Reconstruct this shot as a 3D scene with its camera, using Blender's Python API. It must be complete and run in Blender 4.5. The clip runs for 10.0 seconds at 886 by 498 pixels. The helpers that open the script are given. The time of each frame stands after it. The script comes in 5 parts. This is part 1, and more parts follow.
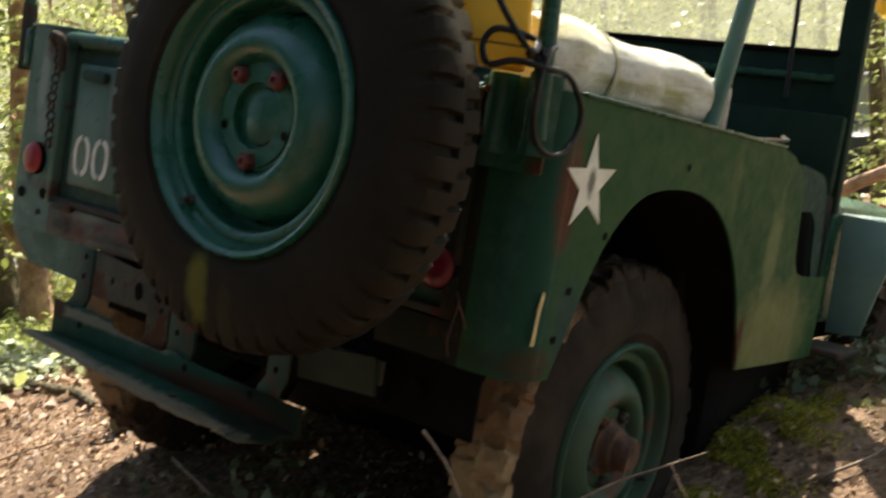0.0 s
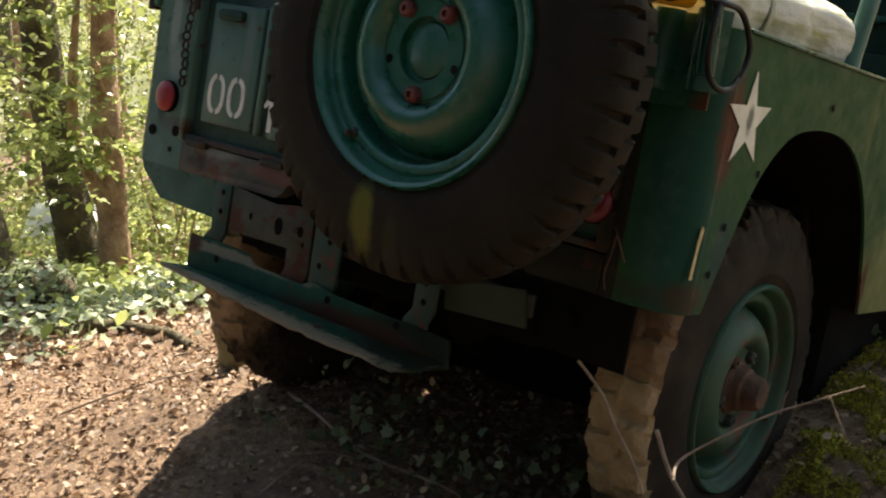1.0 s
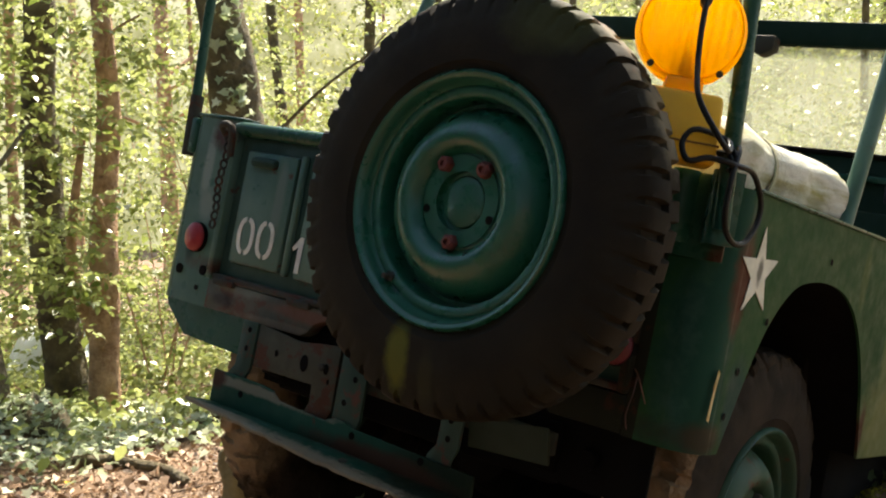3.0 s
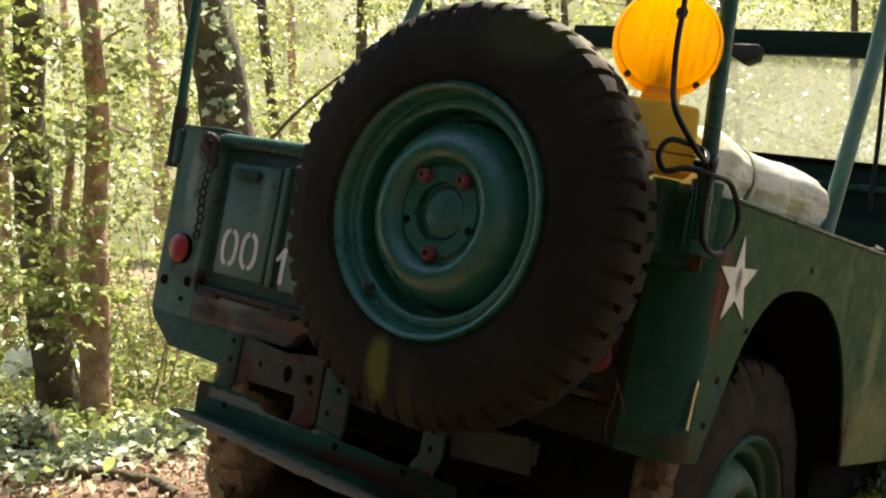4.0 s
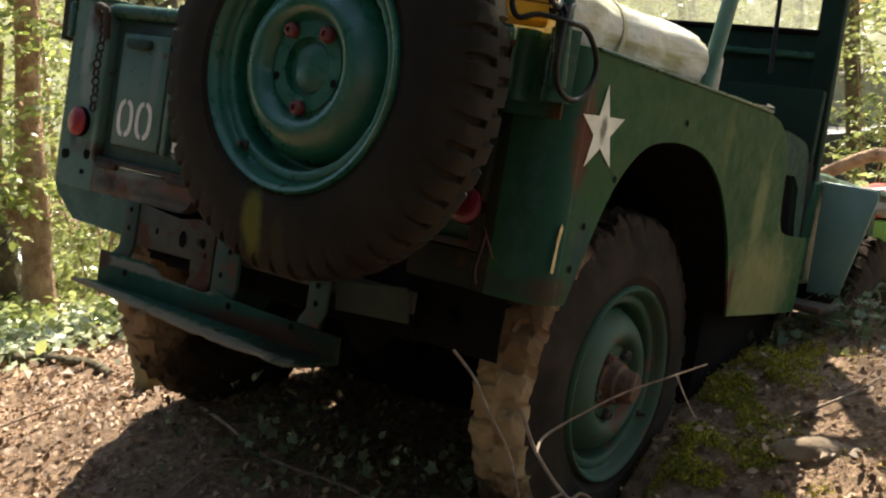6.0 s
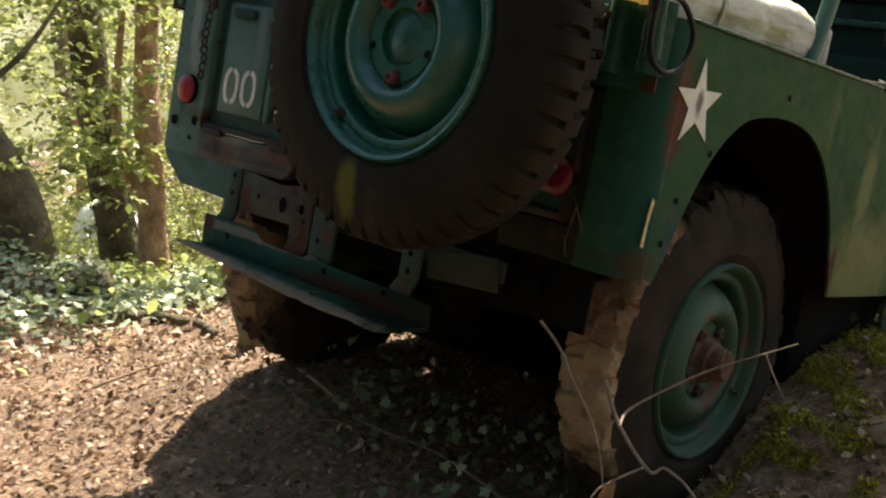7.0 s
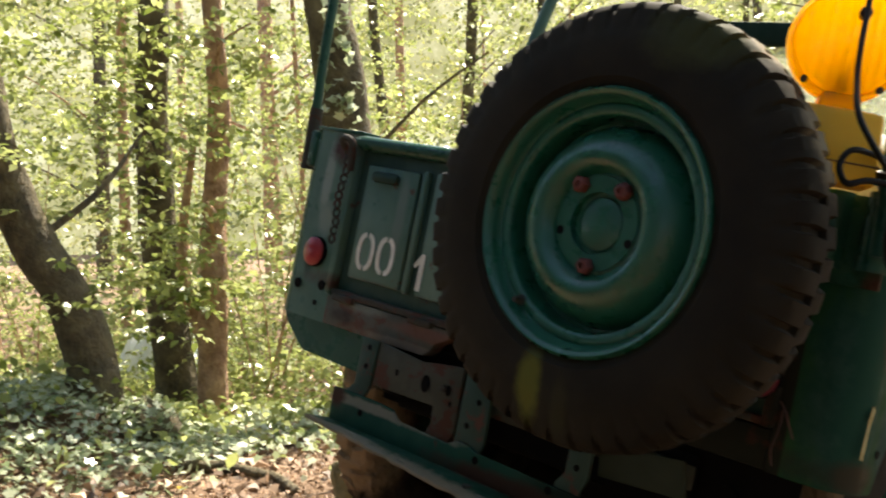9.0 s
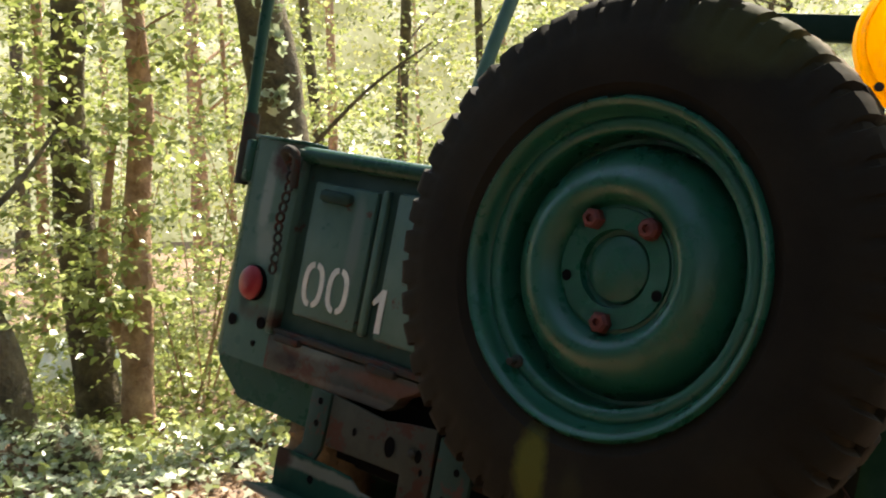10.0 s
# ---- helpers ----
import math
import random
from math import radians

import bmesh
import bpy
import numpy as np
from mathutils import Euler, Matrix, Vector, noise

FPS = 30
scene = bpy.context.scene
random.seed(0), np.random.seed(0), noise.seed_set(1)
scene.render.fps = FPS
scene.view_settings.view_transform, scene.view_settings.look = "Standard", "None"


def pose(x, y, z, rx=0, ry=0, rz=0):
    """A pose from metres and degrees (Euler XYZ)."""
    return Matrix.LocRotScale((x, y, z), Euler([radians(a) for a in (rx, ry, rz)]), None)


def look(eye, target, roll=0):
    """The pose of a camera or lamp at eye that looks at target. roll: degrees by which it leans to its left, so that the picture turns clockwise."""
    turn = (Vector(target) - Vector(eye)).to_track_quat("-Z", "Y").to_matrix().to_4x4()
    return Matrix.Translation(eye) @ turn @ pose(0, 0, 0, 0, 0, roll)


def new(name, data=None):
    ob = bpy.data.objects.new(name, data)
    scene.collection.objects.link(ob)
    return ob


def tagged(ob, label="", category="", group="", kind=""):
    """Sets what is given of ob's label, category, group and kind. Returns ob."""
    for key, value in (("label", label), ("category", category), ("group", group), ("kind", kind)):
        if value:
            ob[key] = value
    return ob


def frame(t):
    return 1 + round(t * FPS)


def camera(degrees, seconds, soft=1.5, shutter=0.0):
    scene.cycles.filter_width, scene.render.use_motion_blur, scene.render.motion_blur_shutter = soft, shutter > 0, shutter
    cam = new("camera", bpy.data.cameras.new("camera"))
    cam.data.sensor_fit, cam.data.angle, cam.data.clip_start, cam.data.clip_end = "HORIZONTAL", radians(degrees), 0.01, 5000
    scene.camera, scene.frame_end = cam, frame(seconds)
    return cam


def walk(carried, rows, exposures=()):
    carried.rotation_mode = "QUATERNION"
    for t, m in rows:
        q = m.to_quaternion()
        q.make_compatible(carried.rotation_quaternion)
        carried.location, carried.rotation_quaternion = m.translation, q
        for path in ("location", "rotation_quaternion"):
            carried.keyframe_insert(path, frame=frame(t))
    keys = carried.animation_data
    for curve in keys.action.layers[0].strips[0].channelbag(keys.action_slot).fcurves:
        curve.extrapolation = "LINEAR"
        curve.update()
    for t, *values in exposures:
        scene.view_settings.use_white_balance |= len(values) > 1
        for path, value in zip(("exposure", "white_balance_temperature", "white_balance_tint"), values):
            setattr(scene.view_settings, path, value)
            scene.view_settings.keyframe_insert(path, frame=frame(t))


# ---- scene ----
cam = camera(44.9, 10.0, soft=2.0, shutter=0.4)
# the vehicle stands leaning to its right and nose down; its own frame is carried by STAND
STAND = Matrix.Translation((0, 0, -0.027)) @ Matrix.Rotation(radians(12.7), 4, Vector((-0.67, 0.74, 0)).normalized())
EXPOSURE = 1.74
PATH = [
    (0, (1.214, -1.104, 1.083), (0.023, 0.489, 0.877), 9.4),
    (0.5, (1.151, -1.15, 1.053), (-0.089, 0.391, 0.756), 9.5),
    (1, (1.099, -1.247, 1.018), (-0.132, 0.302, 0.723), 10.0),
    (1.5, (1.08, -1.315, 1.011), (-0.175, 0.225, 0.778), 10.5),
    (2, (1.076, -1.352, 1.004), (-0.192, 0.184, 0.822), 10.9),
    (2.5, (1.085, -1.36, 1.017), (-0.159, 0.201, 0.894), 11.1),
    (2.7, (1.089, -1.377, 1.009), (-0.163, 0.194, 0.936), 11.2),
    (3.8, (1.11, -1.398, 1.022), (-0.14, 0.184, 1.027), 10.7),
    (4, (1.115, -1.379, 1.02), (-0.125, 0.191, 1.008), 10.8),
    (4.5, (1.12, -1.362, 0.999), (-0.089, 0.229, 0.915), 10.5),
    (4.7, (1.12, -1.372, 1.004), (-0.067, 0.234, 0.891), 10.6),
    (5, (1.132, -1.345, 0.987), (-0.016, 0.287, 0.853), 9.9),
    (5.2, (1.144, -1.352, 0.995), (0.05, 0.322, 0.85), 9.5),
    (6.3, (1.31, -1.289, 0.971), (0.106, 0.29, 0.73), 9.7),
    (6.5, (1.308, -1.28, 0.973), (0.08, 0.273, 0.688), 9.9),
    (7, (1.322, -1.306, 0.978), (0.018, 0.186, 0.705), 10.4),
    (7.3, (1.33, -1.345, 0.996), (-0.013, 0.139, 0.757), 10.3),
    (7.5, (1.313, -1.327, 1.009), (-0.055, 0.124, 0.855), 10.7),
    (8, (1.232, -1.334, 1.024), (-0.135, 0.124, 0.96), 11.2),
    (8.5, (1.108, -1.365, 1.036), (-0.222, 0.127, 0.982), 11.2),
    (9, (1.003, -1.385, 1.031), (-0.373, 0.065, 0.971), 11.5),
    (9.3, (0.919, -1.377, 1.047), (-0.504, 0.059, 0.964), 10.8),
    (9.5, (0.865, -1.317, 1.027), (-0.548, 0.097, 0.943), 11.6),
    (9.8, (0.747, -1.227, 1.079), (-0.544, 0.275, 1.004), 11.0),
    (10, (0.698, -1.17, 1.09), (-0.581, 0.367, 1.032), 11.0),
]
walk(cam, [(t, STAND @ look(eye, aim, roll)) for t, eye, aim, roll in PATH], [(0.0, EXPOSURE, 7080, 10), (10.0, EXPOSURE, 7080, 10)])

# ---- world and sun ----
world = bpy.data.worlds.new("sky")
scene.world = world
world.use_nodes = True
wn = world.node_tree.nodes
sky = wn.new("ShaderNodeTexSky")
sky.sky_type, sky.sun_disc = "NISHITA", False
SUN_EL, SUN_AZ = 54.0, -20.0          # degrees up; degrees from +y towards +x
sky.sun_elevation, sky.sun_rotation = radians(SUN_EL), radians(SUN_AZ)
world.node_tree.links.new(sky.outputs[0], wn["Background"].inputs[0])
wn["Background"].inputs[1].default_value = 0.15
sun = new("sun", bpy.data.lights.new("sun", "SUN"))
sun.data.energy, sun.data.angle, sun.data.color = 4.5, radians(0.55), (1.0, 0.94, 0.82)
sd = Vector((math.sin(radians(SUN_AZ)) * math.cos(radians(SUN_EL)), math.cos(radians(SUN_AZ)) * math.cos(radians(SUN_EL)), math.sin(radians(SUN_EL))))
sun.matrix_world = look(sd * 30, (0, 0, 0))


# ---- mesh helpers ----
def bbox(bm, x0, x1, y0, y1, z0, z1, bevel=0.0, m=None):
    t = bmesh.new()
    bmesh.ops.create_cube(t, size=1)
    for v in t.verts:
        v.co = Vector(((x0 + x1) / 2 + v.co.x * (x1 - x0), (y0 + y1) / 2 + v.co.y * (y1 - y0), (z0 + z1) / 2 + v.co.z * (z1 - z0)))
    if bevel:
        bmesh.ops.bevel(t, geom=t.edges[:], offset=bevel, segments=2, affect="EDGES", profile=0.5)
    add(bm, t, m)
    return bm


def add(bm, other, m=None):
    """Joins a bmesh into another."""
    if m:
        other.transform(m)
    me = bpy.data.meshes.new("tmp")
    other.to_mesh(me)
    other.free()
    bm.from_mesh(me)
    bpy.data.meshes.remove(me)


AX = {"x": lambda a, b, h: Vector((h, a, b)), "y": lambda a, b, h: Vector((a, h, b)), "z": lambda a, b, h: Vector((a, b, h))}


def slab(bm, pts, axis, h0, h1, bevel=0.0):
    """A plate with the outline pts, between h0 and h1 along an axis (x: pts are y, z; y: x, z; z: x, y)."""
    t = bmesh.new()
    lo = [t.verts.new(AX[axis](a, b, h0)) for a, b in pts]
    hi = [t.verts.new(AX[axis](a, b, h1)) for a, b in pts]
    t.faces.new(lo)
    t.faces.new(hi[::-1])
    n = len(pts)
    for i in range(n):
        t.faces.new((lo[i], hi[i], hi[(i + 1) % n], lo[(i + 1) % n]))
    bmesh.ops.recalc_face_normals(t, faces=t.faces[:])
    if bevel:
        es = [e for e in t.edges if len(e.link_faces) == 2 and e.calc_face_angle(0) > 0.6]
        bmesh.ops.bevel(t, geom=es, offset=bevel, segments=2, affect="EDGES", profile=0.5)
    add(bm, t)
    return bm


def lathe(bm, prof, m, seg=48, closed=False):
    """Turns (radius, height) pairs round the local z axis, placed by m."""
    t = bmesh.new()
    rings = []
    for r, h in prof:
        rings.append([t.verts.new((r * math.cos(2 * math.pi * i / seg), r * math.sin(2 * math.pi * i / seg), h)) for i in range(seg)] if r > 1e-6 else [t.verts.new((0, 0, h))])
    pairs = list(zip(rings, rings[1:])) + ([(rings[-1], rings[0])] if closed else [])
    for a, b in pairs:
        for i in range(seg):
            j = (i + 1) % seg
            vs = [a[i % len(a)], a[j % len(a)], b[j % len(b)], b[i % len(b)]]
            vs = [v for k, v in enumerate(vs) if v not in vs[:k]]
            if len(vs) > 2:
                t.faces.new(vs)
    bmesh.ops.recalc_face_normals(t, faces=t.faces[:])
    add(bm, t, m)
    return bm


def tube(bm, pts, r, seg=10, r2=None):
    """A round bar along pts, tapering from r to r2."""
    pts = [Vector(p) for p in pts]
    t = bmesh.new()
    rings = []
    n = len(pts)
    side = None
    for k, p in enumerate(pts):
        d = (pts[min(k + 1, n - 1)] - pts[max(k - 1, 0)]).normalized()
        if side is None:
            side = d.orthogonal().normalized()
        side = (side - d * side.dot(d)).normalized()
        up = d.cross(side)
        rr = r if r2 is None else r + (r2 - r) * k / (n - 1)
        rings.append([t.verts.new(p + (side * math.cos(2 * math.pi * i / seg) + up * math.sin(2 * math.pi * i / seg)) * rr) for i in range(seg)])
    for a, b in zip(rings, rings[1:]):
        for i in range(seg):
            t.faces.new((a[i], a[(i + 1) % seg], b[(i + 1) % seg], b[i]))
    t.faces.new(rings[0][::-1])
    t.faces.new(rings[-1])
    bmesh.ops.recalc_face_normals(t, faces=t.faces[:])
    add(bm, t)
    return bm


def smooth_path(pts, n=8):
    """A rounder line through pts."""
    pts = [Vector(p) for p in pts]
    out = []
    for i in range(len(pts) - 1):
        a, b, c, d = pts[max(i - 1, 0)], pts[i], pts[i + 1], pts[min(i + 2, len(pts) - 1)]
        for k in range(n):
            u = k / n
            out.append(0.5 * (2 * b + (c - a) * u + (2 * a - 5 * b + 4 * c - d) * u * u + (3 * b - a - 3 * c + d) * u ** 3))
    return out + [pts[-1]]


BASE = {}


def mesh_of(name, bm, material, smooth=40):
    me = bpy.data.meshes.new(name)
    if smooth:
        for f in bm.faces:
            f.smooth = True
        for e in bm.edges:
            e.smooth = not (len(e.link_faces) == 2 and e.calc_face_angle(0) > radians(smooth))
    bm.to_mesh(me)
    bm.free()
    me.materials.append(material)
    return me


def thing(name, base, label, category, group="", frame_of=None):
    """An Empty at a thing's base, in the frame given (the vehicle's or the world's)."""
    ob = new(name)
    ob.empty_display_size = 0.05
    ob.matrix_world = (frame_of or Matrix()) @ Matrix.Translation(base)
    BASE[ob.name] = Vector(base)
    return tagged(ob, label, category, group)


def part(name, bm, material, parent, label="", smooth=40):
    """Links a bmesh, drawn in the thing's frame, as one mesh under a thing or a part."""
    top = parent
    while top.parent:
        top = top.parent
    base = BASE[top.name]
    bm.transform(Matrix.Translation(-base))
    ob = new(name, mesh_of(name, bm, material, smooth))
    ob.parent = parent
    if label:
        tagged(ob, label)
    return ob


def solo(name, bm, material, label, category, group="", kind="", m=None, smooth=40):
    ob = new(name, mesh_of(name, bm, material, smooth))
    if m:
        ob.matrix_world = m
    return tagged(ob, label, category, group, kind)


# ---- materials ----
def material(name, rough=0.6, metal=0.0):
    m = bpy.data.materials.new(name)
    m.use_nodes = True
    b = m.node_tree.nodes["Principled BSDF"]
    b.inputs["Roughness"].default_value, b.inputs["Metallic"].default_value = rough, metal
    return m, m.node_tree, b


def ramp_of(nt, fac, stops):
    r = nt.nodes.new("ShaderNodeValToRGB")
    while len(r.color_ramp.elements) < len(stops):
        r.color_ramp.elements.new(0.5)
    for e, (p, c) in zip(r.color_ramp.elements, stops):
        e.position, e.color = p, (*c, 1) if len(c) == 3 else c
    nt.links.new(fac, r.inputs[0])
    return r.outputs[0]


def noise_of(nt, scale, detail=6, rough=0.6, coord=None, distort=0.0):
    n = nt.nodes.new("ShaderNodeTexNoise")
    n.inputs["Scale"].default_value, n.inputs["Detail"].default_value, n.inputs["Roughness"].default_value = scale, detail, rough
    n.inputs["Distortion"].default_value = distort
    nt.links.new(coord if coord else coords(nt), n.inputs["Vector"])
    return n.outputs["Fac"]


def coords(nt, stretch=None):
    tc = nt.nodes.new("ShaderNodeTexCoord")
    if not stretch:
        return tc.outputs["Object"]
    mp = nt.nodes.new("ShaderNodeMapping")
    mp.inputs["Scale"].default_value = stretch
    nt.links.new(tc.outputs["Object"], mp.inputs[0])
    return mp.outputs[0]


def mixed(nt, fac, a, b):
    """Mixes two colours (a socket or a triple each) by a socket."""
    m = nt.nodes.new("ShaderNodeMix")
    m.data_type = "RGBA"
    nt.links.new(fac, m.inputs[0])
    for s, v in ((m.inputs[6], a), (m.inputs[7], b)):
        if isinstance(v, tuple):
            s.default_value = (*v, 1)
        else:
            nt.links.new(v, s)
    return m.outputs[2]


def bump(nt, b, height, strength=0.3, dist=0.01):
    n = nt.nodes.new("ShaderNodeBump")
    n.inputs["Strength"].default_value, n.inputs["Distance"].default_value = strength, dist
    nt.links.new(height, n.inputs["Height"])
    nt.links.new(n.outputs[0], b.inputs["Normal"])


def painted(name, base, worn, rust=(0.10, 0.045, 0.03), rough=0.34, rust_at=0.66, dust=0.0, dustc=(0.16, 0.17, 0.09)):
    """Old brushed paint: two shades, streaks, rust where it has flaked, green dust."""
    m, nt, b = material(name, rough)
    c = ramp_of(nt, noise_of(nt, 5, 8, 0.6), [(0.3, base), (0.7, worn)])
    streak = noise_of(nt, 9, 5, 0.6, coords(nt, (2.0, 2.0, 0.35)))
    c = mixed(nt, ramp_of(nt, streak, [(0.45, (0, 0, 0)), (0.75, (0.5, 0.5, 0.5))]), c, worn)
    if dust:
        d = ramp_of(nt, noise_of(nt, 3.2, 9, 0.68), [(0.62 - 0.25 * dust, (0, 0, 0)), (0.75, (0.85, 0.85, 0.85))])
        c = mixed(nt, d, c, dustc)
    rf = ramp_of(nt, noise_of(nt, 14, 10, 0.72), [(rust_at, (0, 0, 0)), (rust_at + 0.05, (1, 1, 1))])
    c = mixed(nt, rf, c, rust)
    nt.links.new(c, b.inputs["Base Color"])
    r = ramp_of(nt, noise_of(nt, 30, 6), [(0.3, (rough - 0.1,) * 3), (0.75, (min(rough + 0.25, 1),) * 3)])
    nt.links.new(mixed(nt, rf, r, (0.85, 0.85, 0.85)), b.inputs["Roughness"])
    bump(nt, b, noise_of(nt, 60, 6), 0.12, 0.004)
    return m


def plain(name, a, bcol, rough=0.6, scale=12, metal=0.0, bumps=0.2, bscale=None, dist=0.005):
    m, nt, b = material(name, rough, metal)
    nt.links.new(ramp_of(nt, noise_of(nt, scale, 8), [(0.35, a), (0.68, bcol)]), b.inputs["Base Color"])
    if bumps:
        bump(nt, b, noise_of(nt, bscale or scale * 4, 6), bumps, dist)
    return m


GREEN = painted("green_paint", (0.009, 0.050, 0.029), (0.018, 0.071, 0.045), rough=0.27, rust_at=0.67)
OLIVE = painted("olive_side_paint", (0.011, 0.048, 0.017), (0.025, 0.072, 0.027), rough=0.5, rust_at=0.72, dust=0.0)
PALE = painted("grey_green_paint", (0.042, 0.105, 0.076), (0.105, 0.178, 0.140), rough=0.33, rust_at=0.63)
RUSTY = painted("rusted_steel", (0.03, 0.034, 0.027), (0.05, 0.045, 0.035), (0.07, 0.028, 0.018), rough=0.7, rust_at=0.52)
RIM = painted("wheel_paint", (0.007, 0.078, 0.044), (0.013, 0.102, 0.058), rough=0.28, rust_at=0.78)
def blob(nt, place, size, lo=0.55, hi=1.0, rough_edge=0.5, scale=20):
    """A stain with a ragged edge: 1 within an ellipsoid round a place of the thing, 0 outside."""
    tc = nt.nodes.new("ShaderNodeTexCoord")
    mp = nt.nodes.new("ShaderNodeMapping")
    mp.vector_type = "TEXTURE"
    mp.inputs["Location"].default_value, mp.inputs["Scale"].default_value = place, size
    nt.links.new(tc.outputs["Object"], mp.inputs[0])
    ln = nt.nodes.new("ShaderNodeVectorMath")
    ln.operation = "LENGTH"
    nt.links.new(mp.outputs[0], ln.inputs[0])
    ns = nt.nodes.new("ShaderNodeMath")
    ns.operation = "MULTIPLY_ADD"
    nt.links.new(noise_of(nt, scale, 8, 0.7), ns.inputs[0])
    ns.inputs[1].default_value = -2 * rough_edge
    nt.links.new(ln.outputs["Value"], ns.inputs[2])
    return ramp_of(nt, ns.outputs[0], [(max(lo - rough_edge, 0.0), (1, 1, 1)), (max(hi - rough_edge, 0.05), (0, 0, 0))])


def stained(m, stains):
    """Lays stains (place, size, colour, ragged edge, scale) over a material's colour; places in the vehicle's frame."""
    nt = m.node_tree
    b = nt.nodes["Principled BSDF"]
    c = b.inputs["Base Color"].links[0].from_socket
    for place, size, colour, edge, scale in stains:
        c = mixed(nt, blob(nt, (place[0] + 0.307, place[1] - 1.6, place[2] - 0.18), size, 0.5, 1.0, edge, scale), c, colour)
    nt.links.new(c, b.inputs["Base Color"])
    return m


# Last two pale tread patches: dust, brightened to carry sunlight on the lugs.
RUBBER = stained(plain("old_rubber", (0.0112, 0.0088, 0.0054), (0.0240, 0.0188, 0.0112), 0.80, 6, bumps=0.25),
                 [((-0.045, -0.02, 0.795), (0.03, 0.1, 0.075), (0.10, 0.10, 0.018), 0.35, 30), ((0.02, -0.02, 0.77), (0.02, 0.1, 0.06), (0.03, 0.027, 0.012), 0.35, 30), ((0.14, -0.02, 1.37), (0.12, 0.1, 0.06), (0.040, 0.040, 0.013), 0.5, 14), ((0.325, 0.055, 1.28), (0.06, 0.055, 0.14), (0.17, 0.145, 0.10), 0.4, 25), ((0.23, 0.055, 1.375), (0.10, 0.055, 0.055), (0.20, 0.17, 0.12), 0.4, 25)])
MUD = stained(plain("muddy_tread", (0.020, 0.015, 0.010), (0.055, 0.038, 0.025), 0.9, 9, bumps=0.8, dist=0.02),
              [((0.25, 0.36, 0.46), (0.24, 0.22, 0.24), (0.11, 0.072, 0.042), 0.5, 9), ((0.25, 0.36, 0.46), (0.22, 0.19, 0.21), (0.34, 0.235, 0.13), 0.6, 16), ((0.25, 0.46, 0.72), (0.24, 0.16, 0.20), (0.20, 0.125, 0.07), 0.6, 14), ((-0.90, 0.42, 0.48), (0.26, 0.22, 0.24), (0.10, 0.066, 0.04), 0.5, 9), ((-0.92, 0.42, 0.46), (0.20, 0.18, 0.20), (0.25, 0.175, 0.105), 0.6, 16)])
DUSTYRUBBER = plain("dusty_rubber", (0.012, 0.0095, 0.007), (0.034, 0.025, 0.017), 0.88, 8, bumps=0.3)
# Near-black also stands in for shade in arches, holes and under the body.
BLACK = plain("black_parts_and_shade", (0.003, 0.0026, 0.0024), (0.008, 0.0062, 0.005), 0.9, 8)
WHITE = plain("white_stencil_paint", (0.58, 0.58, 0.50), (0.74, 0.73, 0.64), 0.7, 40, bumps=0)
REDPAINT = plain("red_paint", (0.10, 0.02, 0.015), (0.17, 0.035, 0.025), 0.55, 50)
TARP, tnt, tb = material("pale_canvas", 0.85)
tc_ = ramp_of(tnt, noise_of(tnt, 9, 6, 0.6, coords(tnt, (3.0, 0.25, 3.0))), [(0.34, (0.28, 0.26, 0.10)), (0.45, (0.44, 0.43, 0.31)), (0.55, (0.60, 0.60, 0.52)), (0.75, (0.38, 0.38, 0.31))])
tnt.links.new(mixed(tnt, ramp_of(tnt, noise_of(tnt, 26, 8, 0.7), [(0.55, (0, 0, 0)), (0.8, (0.4,) * 3)]), tc_, (0.40, 0.38, 0.26)), tb.inputs["Base Color"])
bump(tnt, tb, noise_of(tnt, 30, 8, 0.65), 0.6, 0.01)
CABLE = plain("black_cable", (0.003, 0.003, 0.003), (0.006, 0.006, 0.006), 0.4, 60)
CABLE.node_tree.nodes["Principled BSDF"].inputs["Specular IOR Level"].default_value = 0.2
stained(TARP, [((0.335, 0.62, 1.185), (0.07, 0.6, 0.05), (0.46, 0.42, 0.10), 0.2, 12)])
YELLOW = plain("yellow_plastic", (0.74, 0.38, 0.012), (0.84, 0.48, 0.02), 0.42, 9, bumps=0.08)

stained(OLIVE, [((0.335, 0.25, 0.90), (0.055, 0.06, 0.17), (0.034, 0.078, 0.060), 0.6, 26), ((0.38, 0.275, 0.90), (0.3, 0.05, 0.40), (0.012, 0.050, 0.032), 0.6, 22), ((0.38, 0.28, 0.76), (0.3, 0.06, 0.035), (0.035, 0.030, 0.018), 0.5, 16), ((0.38, 1.30, 0.74), (0.3, 0.27, 0.17), (0.14, 0.15, 0.062), 0.45, 9), ((0.38, 1.20, 0.95), (0.3, 0.05, 0.14), (0.10, 0.13, 0.055), 0.5, 16), ((0.38, 0.93, 1.09), (0.3, 0.03, 0.09), (0.05, 0.085, 0.03), 0.45, 20),
                ((0.38, 0.305, 1.03), (0.3, 0.035, 0.11), (0.075, 0.030, 0.018), 0.45, 22), ((0.38, 0.36, 0.82), (0.3, 0.05, 0.10), (0.02, 0.05, 0.04), 0.4, 14), ((0.38, 1.10, 0.75), (0.3, 0.025, 0.09), (0.06, 0.028, 0.016), 0.5, 25)])
